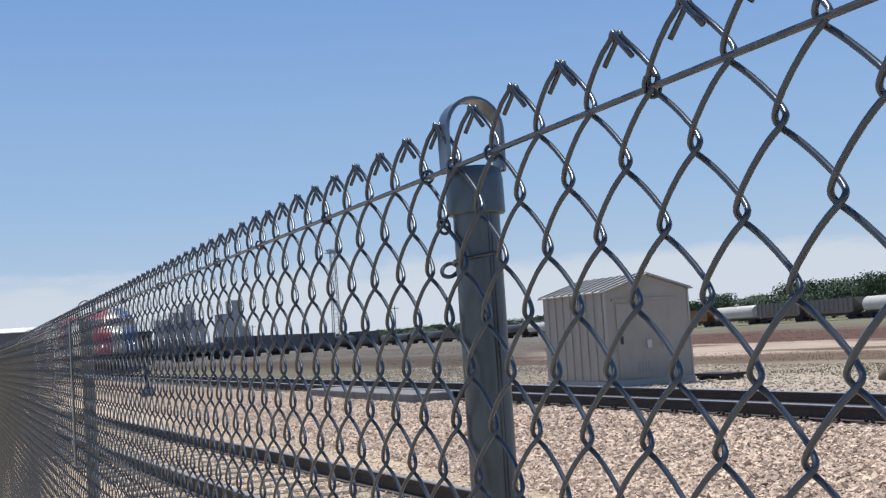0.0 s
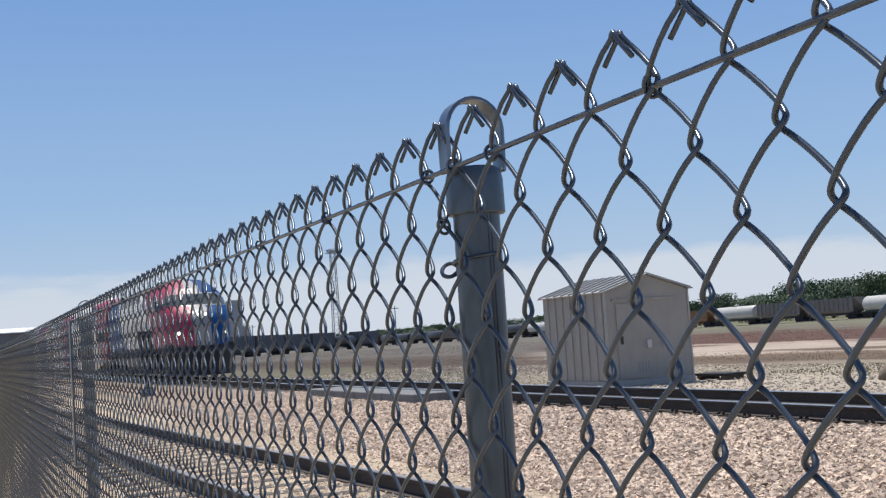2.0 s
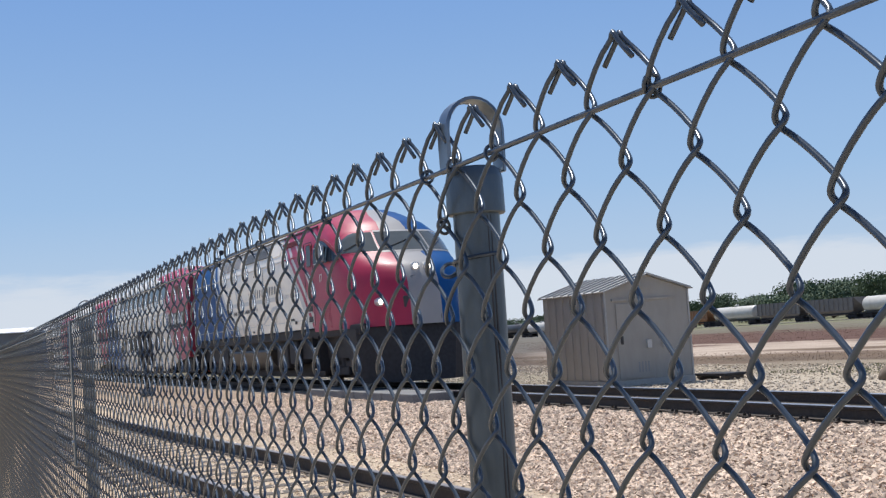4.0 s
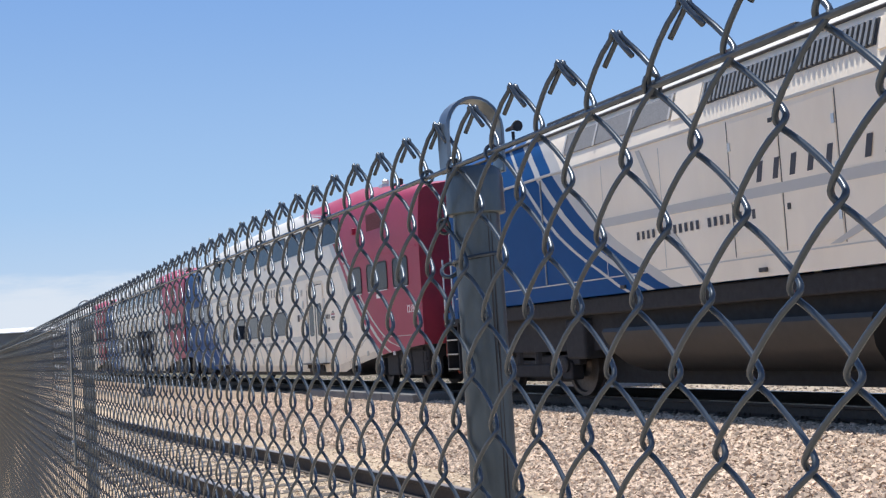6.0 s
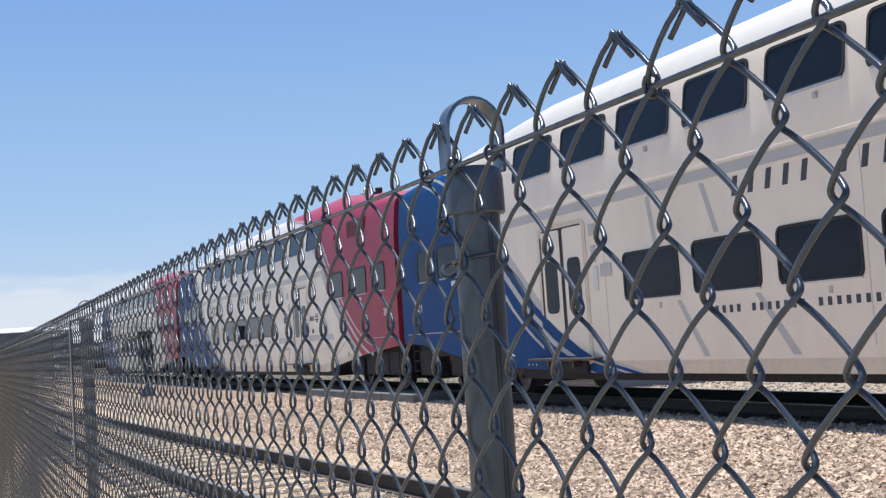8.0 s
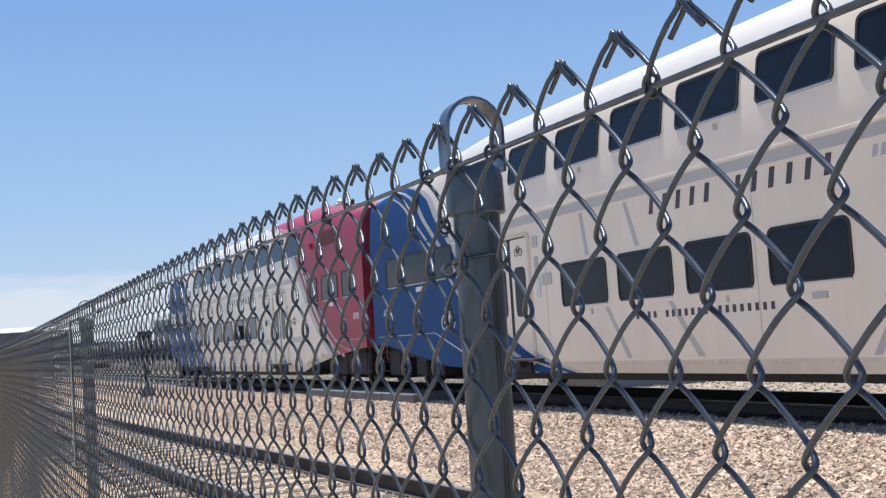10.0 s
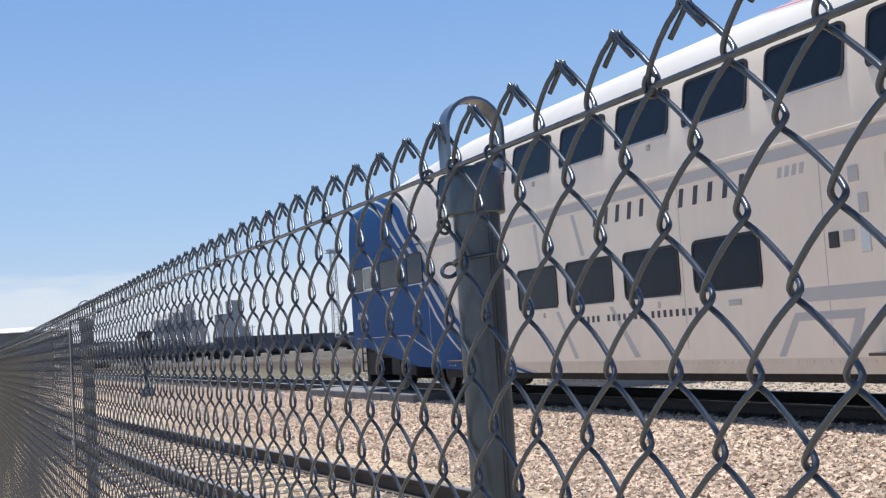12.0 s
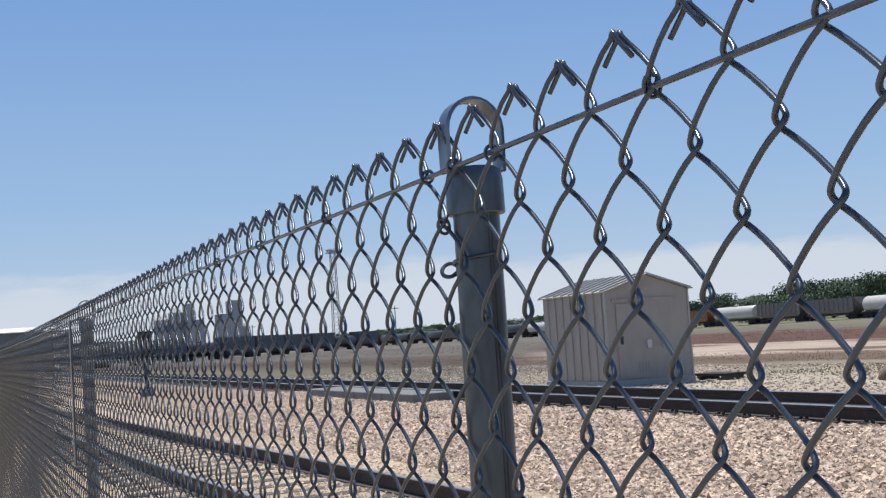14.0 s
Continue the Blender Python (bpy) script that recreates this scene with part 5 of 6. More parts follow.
    bm = bmesh.new()
    tube(bm, [(2.75, -0.8, 4.35), (2.75, -0.8, 4.55)], 0.03, 6)
    lathe(bm, [(2.5, 0.03), (2.75, 0.045), (2.95, 0.10), (2.97, 0.09)], "x", 12, at=(0, -0.8, 4.62))
    part("horn", bm, BLACK, loco)
    # frame, tank, steps, pilot
    part("frame", boxed(0.5, 20.3, -1.42, 1.42, 1.24, 1.49, 0.03), BLACK, loco, "black main frame")
    part("centre_sill", boxed(1.3, 20.0, -1.2, 1.2, 0.72, 1.25), BLACK, loco)
    part("keel", boxed(1.6, 19.8, -0.64, 0.64, 0.2, 0.8), BLACK, loco)
    part("coupler", boxed(0.0, 0.7, -0.15, 0.15, 0.72, 1.0, 0.03), BLACK, loco)
    bm = bmesh.new()
    sec = [(-1.42, 1.03), (-1.45, 0.98), (-1.44, 0.9), (-1.35, 0.68), (-1.2, 0.52), (-0.9, 0.40), (0.9, 0.40), (1.2, 0.52), (1.35, 0.68), (1.44, 0.9), (1.45, 0.98), (1.42, 1.03)]
    r0 = [bm.verts.new((6.5 + 0.5 * max(0, 0.98 - z), y, z)) for y, z in sec]
    r1 = [bm.verts.new((12.0 - 0.3 * max(0, 0.98 - z), y, z)) for y, z in sec]
    k = len(sec)
    for i in range(k):
        bm.faces.new((r0[i], r0[(i + 1) % k], r1[(i + 1) % k], r1[i]))
    bm.faces.new(r0[::-1])
    bm.faces.new(r1)
    bmesh.ops.recalc_face_normals(bm, faces=bm.faces)
    part("fuel_tank", bm, TANKM, loco, "dusty dark fuel tank", smooth=True)
    for x0, x1, z0, z1 in ((12.4, 13.6, 0.5, 1.15), (13.8, 14.6, 0.6, 1.2), (5.2, 5.8, 0.6, 1.2)):
        part("equipment_box", boxed(x0, x1, -1.35, -0.9, z0, z1, 0.04), BLACK, loco)
    for x in (16.72, 0.95):
        bm = bmesh.new()
        for z in (0.45, 0.72, 0.98):
            box(bm, x - 0.25, x + 0.25, -1.45, -1.2, z, z + 0.03)
        for s in (-0.27, 0.27):
            box(bm, x + s - 0.02, x + s + 0.02, -1.45, -1.15, 0.42, 1.3)
        st = part("cab_steps" if x > 1 else "end_steps", bm, BLACK, loco)
        for z in (0.45, 0.72, 0.98):
            part("step_edge", boxed(x - 0.24, x + 0.24, -1.47, -1.45, z + 0.005, z + 0.03), STEEL, st)
    for x in (0.62, 1.02):
        part("handrail", tube(bmesh.new(), [(x, -1.42, 1.3), (x, -1.42, 2.5)], 0.018, 6), ALU, loco)
    part("rear_platform", boxed(0.58, 1.30, -1.45, 1.45, 1.38, 1.50), BLUE, loco)
    bm = bmesh.new()
    a = [bm.verts.new(p) for p in ((20.15, -1.48, 1.38), (20.9, -0.7, 1.38), (20.9, 0.7, 1.38), (20.15, 1.48, 1.38), (20.2, -1.42, 0.14), (21.1, -0.5, 0.14), (21.1, 0.5, 0.14), (20.2, 1.42, 0.14), (18.9, -1.46, 1.38), (18.9, 1.46, 1.38), (19.9, -1.42, 0.14), (19.9, 1.42, 0.14))]
    for q in ((0, 4, 5, 1), (1, 5, 6, 2), (2, 6, 7, 3), (8, 10, 4, 0), (3, 7, 11, 9), (8, 0, 1, 2, 3, 9), (10, 11, 7, 6, 5, 4)):
        bm.faces.new([a[i] for i in q])
    bmesh.ops.recalc_face_normals(bm, faces=bm.faces)
    part("pilot", bm, BLACK, loco, "black pilot plough")
    truck(loco, 3.4, 2.75, 0.51)
    truck(loco, 17.6, 2.75, 0.51)
    return loco


LIT = bpy.data.materials.new("headlight_lens")
LIT.use_nodes = True
LIT.node_tree.nodes["Principled BSDF"].inputs["Emission Color"].default_value = (1.0, 0.93, 0.78, 1)
LIT.node_tree.nodes["Principled BSDF"].inputs["Emission Strength"].default_value = 6.0
SLAT = mesh_of("slat", boxed(-0.02, 0.02, -0.012, 0.02, -0.14, 0.14), TOWERM, False)

locomotive = build_loco()
coaches = [build_coach("121B", "A121", False, False), build_coach("208B", "A208", False, True), build_coach("109B", "A109", True, False)]


def motions():
    """The train runs past from left to right; its wheels roll."""
    offsets = [(locomotive, 3 * L), (coaches[0], 2 * L - 0.2), (coaches[1], L), (coaches[2], -0.1)]
    for ob, off in offsets:
        walk(ob, [(k * 0.5, pose(train_x(k * 0.5) + off, TRACK_Y, RAIL_Z)) for k in range(29)])
    for ob, x, r in WHEELS:
        rows = []
        for k in range(421):
            t = k / 30
            rows.append((t, pose(x, 0, r, 0, math.degrees((train_x(t) - train_x(0)) / r) % 360, 0)))
        walk(ob, rows)

# ---- the shed and things beside the track ----
def build_shed():
    """A small metal equipment shed with a low gable roof; x along the track, y across."""
    lx, ly, eave, ridge = 3.35, 2.4, 2.36, 2.74
    shed = thing("equipment_shed", "pale grey metal equipment shed with a ribbed gable roof", "shed", pose(-29.75, 15.0, 0.0))
    part("base", boxed(-0.03, lx + 0.04, -0.04, ly + 0.04, -0.1, 0.16, 0.02), CONCRETE, shed, "concrete footing")
    bm = bmesh.new()
    sec = [(0, 0.16), (ly, 0.16), (ly, eave), (ly / 2, ridge), (0, eave)]
    a = [bm.verts.new((0, y, z)) for y, z in sec]
    b = [bm.verts.new((lx, y, z)) for y, z in sec]
    for k in range(5):
        bm.faces.new((a[k], a[(k + 1) % 5], b[(k + 1) % 5], b[k]))
    bm.faces.new(a[::-1])
    bm.faces.new(b)
    bmesh.ops.recalc_face_normals(bm, faces=bm.faces)
    part("wall", bm, SHED_SIDE, shed)
    rib = mesh_of("rib", boxed(-0.10, 0.10, -0.03, 0.01, 0, eave - 0.17, 0.014), SHED_SIDE, False)
    for k in range(8):
        part("rib", rib, None, shed, at=pose(0.22 + k * (lx - 0.44) / 7, 0, 0.17))
    slope = math.hypot(ly / 2, ridge - eave)
    ang = math.degrees(math.atan2(ridge - eave, ly / 2))
    for s, at in ((1, pose(0, 0, eave, ang, 0, 0)), (-1, pose(lx, ly, eave, ang, 0, 180))):
        sheet = part("roof_sheet", boxed(-0.12, lx + 0.12, -0.10, slope + 0.01, 0.012, 0.04), SHED_ROOF, shed, "ribbed pale roof sheet", at=at)
        seam = mesh_of("seam", boxed(-0.02, 0.02, -0.10, slope, 0.038, 0.08), SHED_ROOF, False)
        for k in range(9):
            part("seam", seam, None, sheet, at=pose(k * lx / 8, 0, 0))
    for y in (0.0, ly):
        part("corner_trim", boxed(lx - 0.04, lx + 0.02, y - 0.025, y + 0.025, 0.16, eave), SHED_ROOF, shed)
    d = part("door", boxed(lx, lx + 0.03, 0.28, 1.28, 0.2, 2.05, 0.008), SHED_SIDE, shed, "plain grey steel door")
    part("door_handle", boxed(lx + 0.03, lx + 0.08, 0.36, 0.42, 1.05, 1.25, 0.008), GRILLE, d)
    part("drip_rail", boxed(lx, lx + 0.05, 0.18, 2.0, 2.12, 2.17), SHED_SIDE, shed)
    for y in (1.15, 1.60):
        part("meter_box", boxed(lx, lx + 0.09, y - 0.065, y + 0.065, 0.92, 1.13, 0.015), LGRAY, shed)
    part("vent_grille", boxed(lx - 0.01, lx + 0.02, 0.78, 1.16, 0.32, 0.62), SHED_SIDE, shed)
    for k in range(4):
        part("vent_slat", boxed(lx + 0.015, lx + 0.035, 0.82 + k * 0.09, 0.86 + k * 0.09, 0.34, 0.60), TOWERM, shed)
    part("gable_vent", boxed(lx, lx + 0.03, 1.0, 1.4, 2.4, 2.5), SHED_SIDE, shed)


build_shed()

low = thing("loading_ramp", "low dark timber ramp lying beside the shed", "ramp", pose(-26.9, 17.75, 0.0, 0, 0, 4))
part("ramp_deck", boxed(0, 1.25, 0, 0.7, 0.10, 0.17, 0.015), BLACK, low)
for x in (0.05, 1.0):
    part("ramp_beam", boxed(x, x + 0.15, 0.05, 0.65, -0.02, 0.10), TIE, low)

slab = thing("concrete_crossing", "grey concrete crossing panels beside the main rails", "crossing", kind="structure")
for k in range(4):
    x = -24.3 - k * 1.9
    part("panel", boxed(x, x + 1.86, 8.35, 9.22, 0.25, 0.44, 0.02), PANEL, slab)
rock = thing("boulder", "rounded brown boulder lying on the pale gravel", "rock", pose(-20.6, 18.5, 0.0, 0, 0, 20))
bm = bmesh.new()
bmesh.ops.create_icosphere(bm, subdivisions=3, radius=1.0)
rrng = random.Random(9)
for v in bm.verts:
    k = 1 + 0.10 * math.sin(3.1 * v.co.x + 2.0 * v.co.z) + 0.07 * math.sin(5.3 * v.co.y + 1.0) + rrng.uniform(-0.02, 0.02)
    v.co = Vector((v.co.x * 0.30 * k, v.co.y * 0.24 * k, 0.10 + v.co.z * 0.21 * k))
part("stone", bm, material("brown_boulder", (0.16, 0.125, 0.095), 0.9, 0, 12, 0.25, 0.4, stain=0.4, stain_color=(0.09, 0.075, 0.06), stain_scale=4), rock, smooth=True)


def signal_cabinet(x, y):
    cab = thing("signal_cabinet", "dark grey trackside signal cabinet on a post", "signal cabinet", pose(x, y, ground_z(x, y)))
    part("post", boxed(-0.08, 0.08, -0.08, 0.08, -0.1, 1.4), BLACK, cab)
    part("case", boxed(-0.22, 0.22, -0.25, 0.25, 1.1, 2.35, 0.03), BLACK, cab, "dark metal case")
    part("foot", boxed(-0.25, 0.25, -0.25, 0.25, 0, 0.25, 0.02), CONCRETE, cab)


signal_cabinet(-46.0, 6.75)


# ---- freight cars far off ----
def far_trucks(parent, length):
    for x in (1.6, length - 1.6):
        bm = bmesh.new()
        box(bm, x - 1.1, x + 1.1, -1.0, 1.0, 0.35, 0.75, 0, 0.05)
        for s in (-0.85, 0.85):
            lathe(bm, [(-0.9, 0.45), (0.9, 0.45)], "y", 14, at=(x + s, 0, 0.45))
        bmesh.ops.recalc_face_normals(bm, faces=bm.faces)
        part("truck", bm, BLACK, parent)


def tank_car(mt, label):
    car = thing("tank_car", label, "freight car", group="parked freight cars")
    n = 15.0
    bm = bmesh.new()
    lathe(bm, [(0.5, 0.3), (0.58, 0.9), (0.8, 1.3), (1.1, 1.42), (n - 1.1, 1.42), (n - 0.8, 1.3), (n - 0.58, 0.9), (n - 0.5, 0.3)], "x", 20, at=(0, 0, 2.45))
    part("tank", bm, mt, car, smooth=True)
    bm = bmesh.new()
    box(bm, 0, n, -1.3, 1.3, 0.85, 1.05)
    part("frame", bm, BLACK, car)
    bm = bmesh.new()
    lathe(bm, [(3.8, 0.5), (4.15, 0.5), (4.25, 0.3)], "z", 14, at=(n / 2, 0, 0))
    part("dome", bm, mt, car)
    far_trucks(car, n)
    return car


def hopper_car(mt, label, n=14.0, h=3.9):
    car = thing("hopper_car", label, "freight car", group="parked freight cars")
    bm = bmesh.new()
    sec = [(-1.5, 1.6), (-1.5, h), (1.5, h), (1.5, 1.6), (0.7, 0.7), (-0.7, 0.7)]
    a = [bm.verts.new((0.3 if z > 1 else 2.8, y, z)) for y, z in sec]
    b = [bm.verts.new((n - 0.3 if z > 1 else n - 2.8, y, z)) for y, z in sec]
    for k in range(6):
        bm.faces.new((a[k], a[(k + 1) % 6], b[(k + 1) % 6], b[k]))
    bm.faces.new(a[::-1])
    bm.faces.new(b)
    bmesh.ops.recalc_face_normals(bm, faces=bm.faces)
    part("hopper_body", bm, mt, car)
    for k in range(11):
        x = 0.5 + k * (n - 1) / 10
        part("side_rib", boxed(x - 0.08, x + 0.08, -1.62, -1.48, 1.6, h), mt, car)
    part("frame", boxed(0, n, -1.2, 1.2, 0.9, 1.15), BLACK, car)
    far_trucks(car, n)
    return car


FREIGHT_Y = 152.0
protos = {"w": tank_car(TANK_W, "white tank car standing in the far freight train"), "k": tank_car(TANK_K, "black tank car standing in the far freight train"),
          "g": hopper_car(HOPPER, "grey hopper car standing in the far freight train"), "b": hopper_car(BROWN, "brown oxide hopper car in the far freight train"),
          "o": hopper_car(ORANGE, "orange freight car standing in the far train", 11.0, 3.6)}
order = "wggwo" + "kkbkwkkkgkkkkbkkgkkkkwkkkkbkkkgkkkk"
x = -158.5
used = set()
for c in order:
    n = 11.0 if c == "o" else (14.0 if c in "gb" else 15.0)
    x -= n + 0.9
    m = pose(x, FREIGHT_Y, 0.12)
    if c in used:
        copy_thing(protos[c], m)
    else:
        protos[c].matrix_basis = m
        used.add(c)
# a second string of dark cars on a line that bears away
slate = hopper_car(SLATE, "dark slate freight car standing in the far train", 14.6, 4.9)
for k in range(10):
    d = 15.2 * k
    ang = math.degrees(math.atan2(-52, 59))
    px, py = -240 - d * math.cos(radians(ang)), 26 - d * math.sin(radians(ang))
    if k == 0:
        slate.matrix_basis = pose(px, py, 0.0, 0, 0, ang)
    else:
        copy_thing(protos["k"] if k % 5 == 3 else slate, pose(px, py, 0.0, 0, 0, ang))
bank = part("far_track_bank", boxed(-900, -100, FREIGHT_Y - 3, FREIGHT_Y + 3, -0.2, 0.10), material("far_ballast", (0.30, 0.27, 0.24), 0.9, 0, 0.8, 0.15))
tagged(bank, "low gravel bank under the far freight train", "embankment", kind="structure")


# ---- trees, mills, masts, warehouse ----
def build_tree(seed, h, w):
    rg = random.Random(seed)
    t = thing("tree", "leafy green tree at the edge of the fields", "tree", group="trees behind the yard")
    bm = bmesh.new()
    tube(bm, [(0, 0, -0.2), (0.1, 0, h * 0.3), (0, 0.1, h * 0.6), (0.1, 0, h * 0.85)], [h * 0.035, h * 0.028, h * 0.018, 0.04], 8)
    for k in range(7):
        a = rg.uniform(0, 6.28)
        z = h * rg.uniform(0.25, 0.6)
        r = w * rg.uniform(0.25, 0.45)
        tube(bm, [(0, 0, z), (r * 0.5 * math.cos(a), r * 0.5 * math.sin(a), z + h * 0.1), (r * math.cos(a), r * math.sin(a), z + h * 0.25)], [h * 0.014, h * 0.009, 0.03], 5)
    part("trunk", bm, BARK, t)
    vs, fs = [], []
    clumps = [(rg.gauss(0, w * 0.22), rg.gauss(0, w * 0.22), h * rg.uniform(0.3, 0.92), w * rg.uniform(0.12, 0.24)) for _ in range(64)]
    for cx, cy, cz, r in clumps:
        for _ in range(80):
            d = Vector((rg.gauss(0, 1), rg.gauss(0, 1), rg.gauss(0, 0.8))).normalized() * r * rg.uniform(0.55, 1.05)
            c = Vector((cx, cy, cz)) + d
            u = Vector((rg.gauss(0, 1), rg.gauss(0, 1), rg.gauss(0, 1))).normalized()
            v = u.orthogonal().normalized()
            s = rg.uniform(0.22, 0.44)
            b = len(vs)
            vs += [c + u * s, c + v * s * 0.6, c - u * s, c - v * s * 0.6]
            fs.append((b, b + 1, b + 2, b + 3))
    me = bpy.data.meshes.new("crown")
    me.from_pydata([tuple(v) for v in vs], [], fs)
    me.materials.append(LEAF)
    part("crown", me, None, t)
    return t


tr = random.Random(21)
tree_kinds = [build_tree(k, h, w) for k, (h, w) in enumerate(((8, 10), (7, 10), (9.8, 11), (6, 9)))]
spots = []
for k in range(95):
    x = -210 - k * 7.2 + tr.uniform(-3, 3)
    spots.append((x, tr.uniform(222, 262), 0.85 if x < -290 else 1.0))
for k in range(10):
    spots.append((-225 - tr.uniform(0, 70), tr.uniform(205, 235), 1.15))
for k, (x, y, s) in enumerate(spots):
    big = x > -282
    src = tree_kinds[2 if big and k % 2 else (k % 2 if k % 3 else 3)]
    src_m = pose(x, y, 0, 0, 0, tr.uniform(0, 360))
    copy_thing(src, src_m)
for k, t in enumerate(tree_kinds):
    t.matrix_basis = pose(-240 - 60 * k, 250, 0)


def build_mill(x, y, parts_list, label):
    mill = thing("grain_mill", label, "industrial building", pose(x, y, 0))
    for x0, x1, y0, y1, h, kind in parts_list:
        if kind == "silo":
            bm = bmesh.new()
            r = (y1 - y0) / 2
            lathe(bm, [(0, r), (h * 0.9, r), (h, r * 0.25)], "z", 18, at=((x0 + x1) / 2, (y0 + y1) / 2, 0))
            part("silo", bm, MILL, mill, smooth=True)
        else:
            part("block", boxed(x0, x1, y0, y1, 0, h, 0.15), MILL, mill)


build_mill(-420, 78.3, [(0, 6, -14.0, -9.0, 15, "silo"), (0, 6, -9.0, -4.0, 17.5, "silo"), (2, 8, -4.0, -1.0, 18.5, "b"), (0, 6, -1.0, 2.5, 13, "b")], "grey grain silos with a tall working house")
build_mill(-420, 89.5, [(0, 6, -4.0, 0.0, 14.5, "b"), (0, 6, 0.0, 4.4, 19, "b"), (0, 6, 4.4, 7.0, 11, "silo")], "grey industrial tower block on the plain")


def build_mast(x, y, h, lamps):
    mast = thing("light_mast" if lamps else "utility_pole", "tall lattice floodlight mast over the yard" if lamps else "slim utility pole on the plain", "mast" if lamps else "pole", pose(x, y, 0))
    if lamps:
        bm = bmesh.new()
        w0, w1 = 1.2, 0.7
        corners = lambda z: [(sx * (w0 + (w1 - w0) * z / h), sy * (w0 + (w1 - w0) * z / h), z) for sx, sy in ((-1, -1), (1, -1), (1, 1), (-1, 1))]
        for k in range(4):
            tube(bm, [corners(0)[k], corners(h)[k]], 0.12, 5)
        n = 12
        for j in range(n):
            a, b = corners(h * j / n), corners(h * (j + 1) / n)
            for k in range(4):
                tube(bm, [a[k], b[(k + 1) % 4]], 0.06, 4)
                tube(bm, [b[k], b[(k + 1) % 4]], 0.06, 4)
        part("lattice", bm, TOWERM, mast)
        deck = part("lamp_deck", boxed(-1.8, 1.8, -2.0, 2.0, h, h + 0.2), TOWERM, mast)
        for k in range(5):
            part("floodlight", boxed(-0.3, 0.3, -1.9 + k * 0.85, -1.3 + k * 0.85, h + 0.4, h + 1.0, 0.05), TOWERM, deck)
        for k in range(2):
            part("deck_rail", boxed(-1.8 + k * 3.5, -1.7 + k * 3.5, -2.0, 2.0, h + 1.1, h + 1.25), TOWERM, deck)
    else:
        bm = bmesh.new()
        tube(bm, [(0, 0, 0), (0, 0, h)], [0.2, 0.13], 8)
        part("pole", bm, TOWERM, mast)
        part("crossarm", boxed(-0.1, 0.1, -1.2, 1.2, h - 0.8, h - 0.6), TOWERM, mast)


build_mast(-371, 114, 30.5, True)
build_mast(-330, 119, 11.5, False)
build_mast(-380, 163, 14.0, False)
build_mast(-405, 95, 10.0, False)
build_mast(-430, 98, 11.0, False)

hall = thing("warehouse", "long warehouse with a white sheet-metal roof", "warehouse", pose(-430, 0, 0))
part("wall", boxed(-30, 30, -60, 36.5, 0, 11.5), DARKW, hall, "grey sheet wall")
bm = bmesh.new()
sec = [(31, 11.5), (31, 11.8), (0, 13.9), (-31, 11.8), (-31, 11.5)]
a = [bm.verts.new((xx, -61, z)) for xx, z in sec]
b = [bm.verts.new((xx, 37.5, z)) for xx, z in sec]
for k in range(5):
    bm.faces.new((a[k], a[(k + 1) % 5], b[(k + 1) % 5], b[k]))
bm.faces.new(a[::-1])
bm.faces.new(b)
bmesh.ops.recalc_face_normals(bm, faces=bm.faces)
part("roof", bm, SHEET, hall, "white sheet roof")


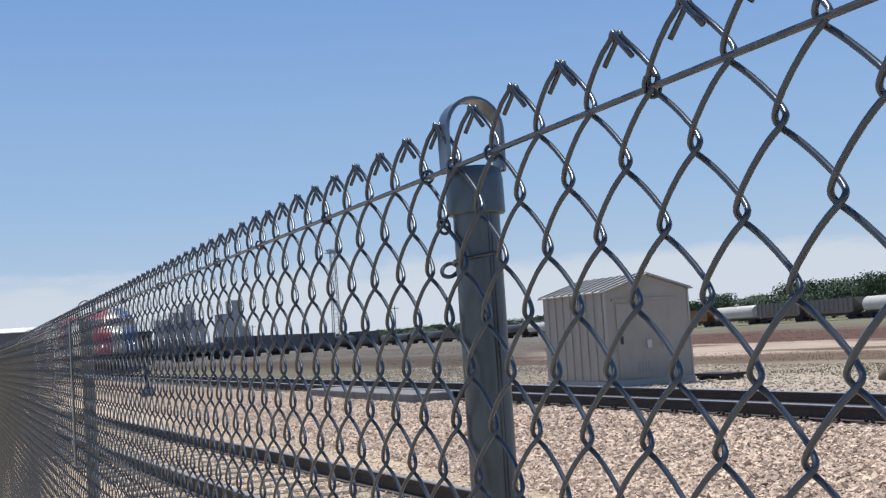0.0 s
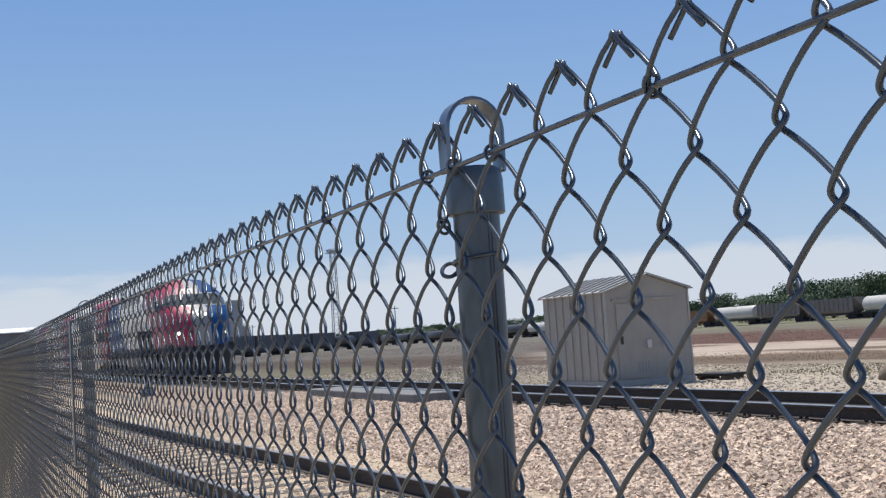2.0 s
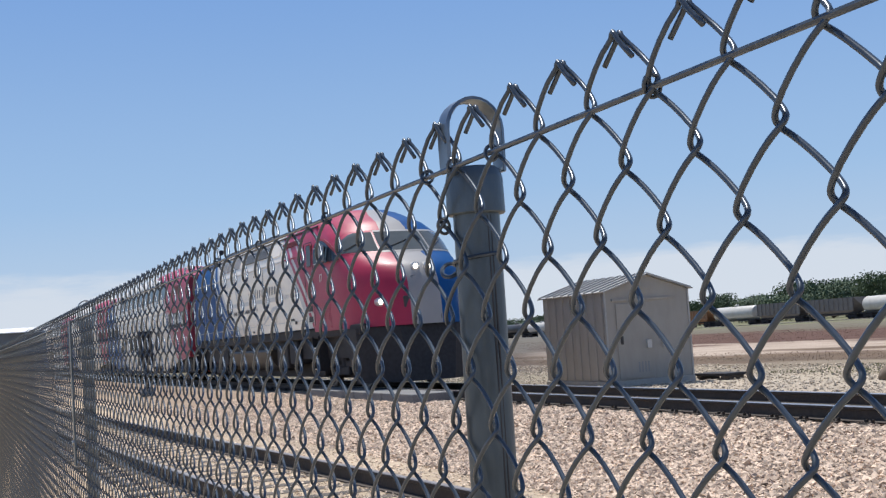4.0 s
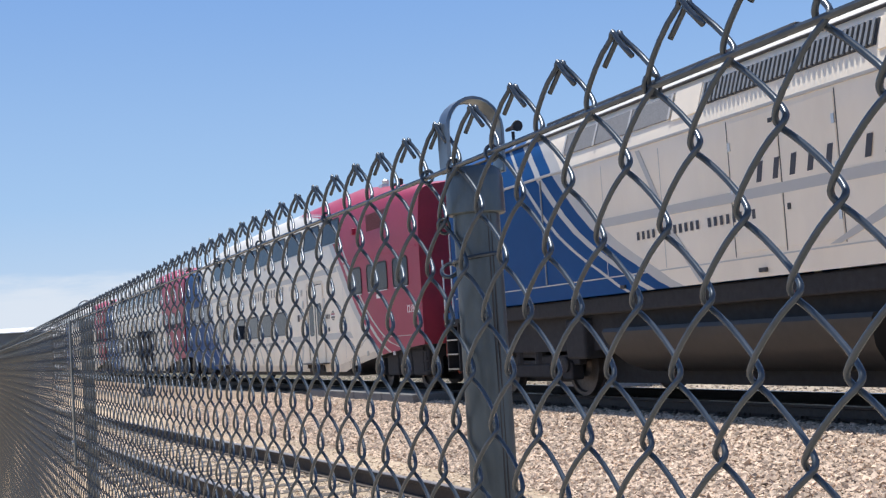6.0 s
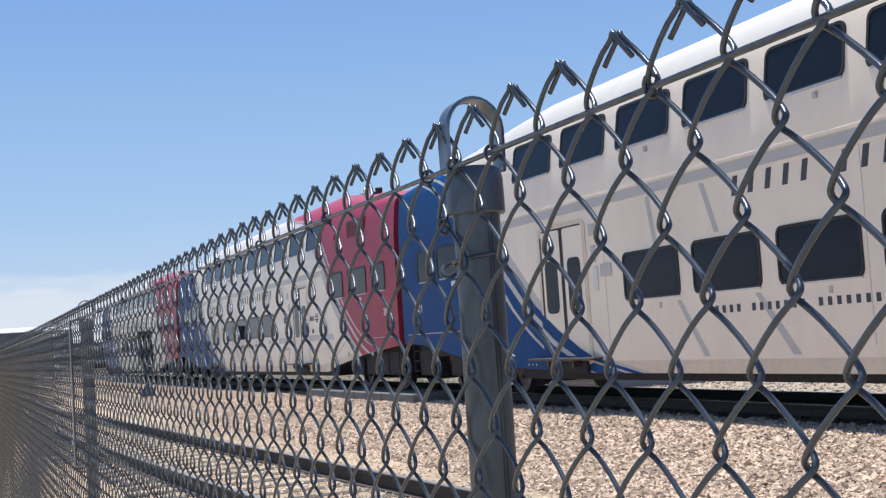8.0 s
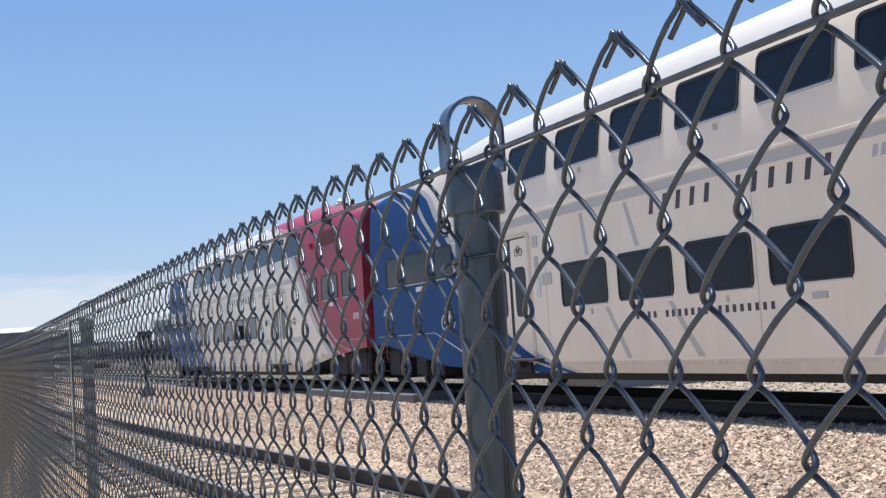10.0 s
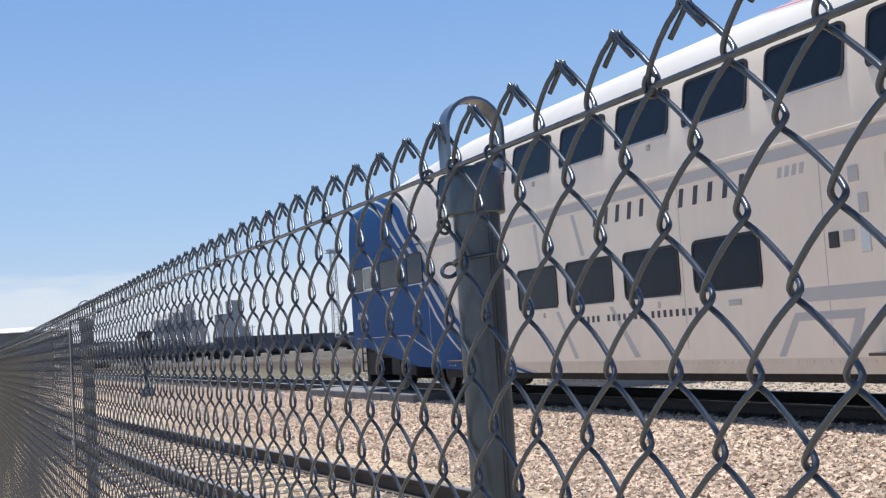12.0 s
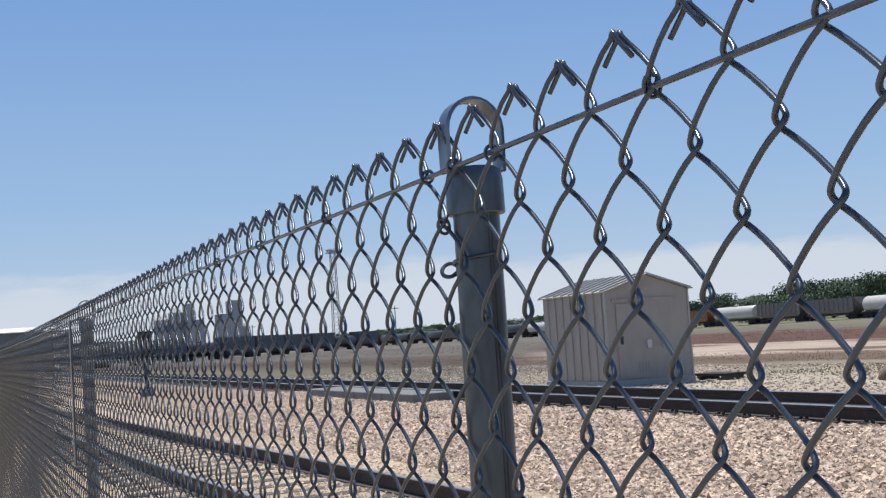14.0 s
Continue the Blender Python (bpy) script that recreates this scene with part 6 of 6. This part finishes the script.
# ---- loose ballast, weeds ----
def scatter(name, label, category, count, region, size, mt, seed, squash=0.55, lift=0.25):
    """Angular stones, each a jittered octahedron, joined."""
    g = np.random.default_rng(seed)
    x0, x1, y0, y1 = region
    # denser towards the viewer
    u = g.random(count)
    px = x1 - (x1 - x0) * u ** 1.35
    py = y0 + (y1 - y0) * g.random(count)
    base = np.array([(1, 0, 0), (-1, 0, 0), (0, 1, 0), (0, -1, 0), (0, 0, 1), (0, 0, -1)], float)
    tri = np.array([(0, 2, 4), (2, 1, 4), (1, 3, 4), (3, 0, 4), (2, 0, 5), (1, 2, 5), (3, 1, 5), (0, 3, 5)])
    s = size * (0.55 + 0.9 * g.random(count) ** 1.6)
    v = base[None] * (0.65 + 0.7 * g.random((count, 6, 1))) + g.normal(0, 0.22, (count, 6, 3))
    v *= np.stack([s, s * (0.6 + 0.4 * g.random(count)), s * squash], 1)[:, None]
    a = g.random(count) * 6.283
    t = g.normal(0, 0.45, count)
    c, sn = np.cos(t)[:, None], np.sin(t)[:, None]
    vx, vz = v[..., 0] * c - v[..., 2] * sn, v[..., 0] * sn + v[..., 2] * c
    c, sn = np.cos(a)[:, None], np.sin(a)[:, None]
    vx, vy = vx * c - v[..., 1] * sn, vx * sn + v[..., 1] * c
    pz = np.array([ground_z(0, yy) for yy in py]) + s * lift
    out = np.stack([vx + px[:, None], vy + py[:, None], vz + pz[:, None]], 2).reshape(-1, 3)
    faces = (tri[None] + (np.arange(count) * 6)[:, None, None]).reshape(-1, 3)
    me = bpy.data.meshes.new(name)
    me.from_pydata(out.tolist(), [], faces.tolist())
    me.materials.append(mt)
    ob = part(name, me, None)
    tagged(ob, label, category, kind="stuff")
    return ob


scatter("ballast", "angular pinkish-tan crushed stone ballast", "gravel", 92000, (-34, -4.5, 5.0, 9.0), 0.033, STONE, 3)
scatter("track_ballast", "crushed stone ballast between and behind the rails", "gravel", 20000, (-34, -5, 9.0, 12.6), 0.033, STONE, 5, lift=0.1)
scatter("siding_gravel", "sparse sandy gravel round the siding rails", "gravel", 22000, (-26, -6, 1.0, 5.2), 0.018, STONE_PALE, 6)
scatter("yard_gravel", "pale gravel of the yard beyond the track", "gravel", 14000, (-60, -14, 12.6, 24), 0.04, STONE_YARD, 7)


def build_weeds(name, label, count, region, h, color, seed):
    g = random.Random(seed)
    vs, fs = [], []
    for _ in range(count):
        x, y = g.uniform(region[0], region[1]), g.uniform(region[2], region[3])
        z = ground_z(x, y)
        for _ in range(5):
            a = g.uniform(0, 6.28)
            r = h * g.uniform(0.2, 0.6)
            hh = h * g.uniform(0.5, 1.1)
            w = h * 0.09
            b = len(vs)
            vs += [(x - w * math.sin(a), y + w * math.cos(a), z), (x + w * math.sin(a), y - w * math.cos(a), z), (x + r * math.cos(a), y + r * math.sin(a), z + hh)]
            fs.append((b, b + 1, b + 2))
    me = bpy.data.meshes.new(name)
    me.from_pydata(vs, [], fs)
    me.materials.append(material(name + "_blades", color, 0.8, 0, 2, 0.2, island=0.35))
    tagged(part(name, me, None), label, "weeds", kind="stuff")


build_weeds("dry_weeds", "dry brown weeds on the open ground", 5000, (-150, -22, 25.5, 32), 0.06, (0.15, 0.10, 0.065), 11)
build_weeds("rusty_weeds", "reddish dry weeds across the field", 9000, (-300, -30, 43, 78), 0.10, (0.13, 0.075, 0.055), 12)
build_weeds("green_weeds", "low green weeds in the pale gravel", 1300, (-27.5, -14, 20, 24), 0.07, (0.13, 0.15, 0.065), 13)


motions()
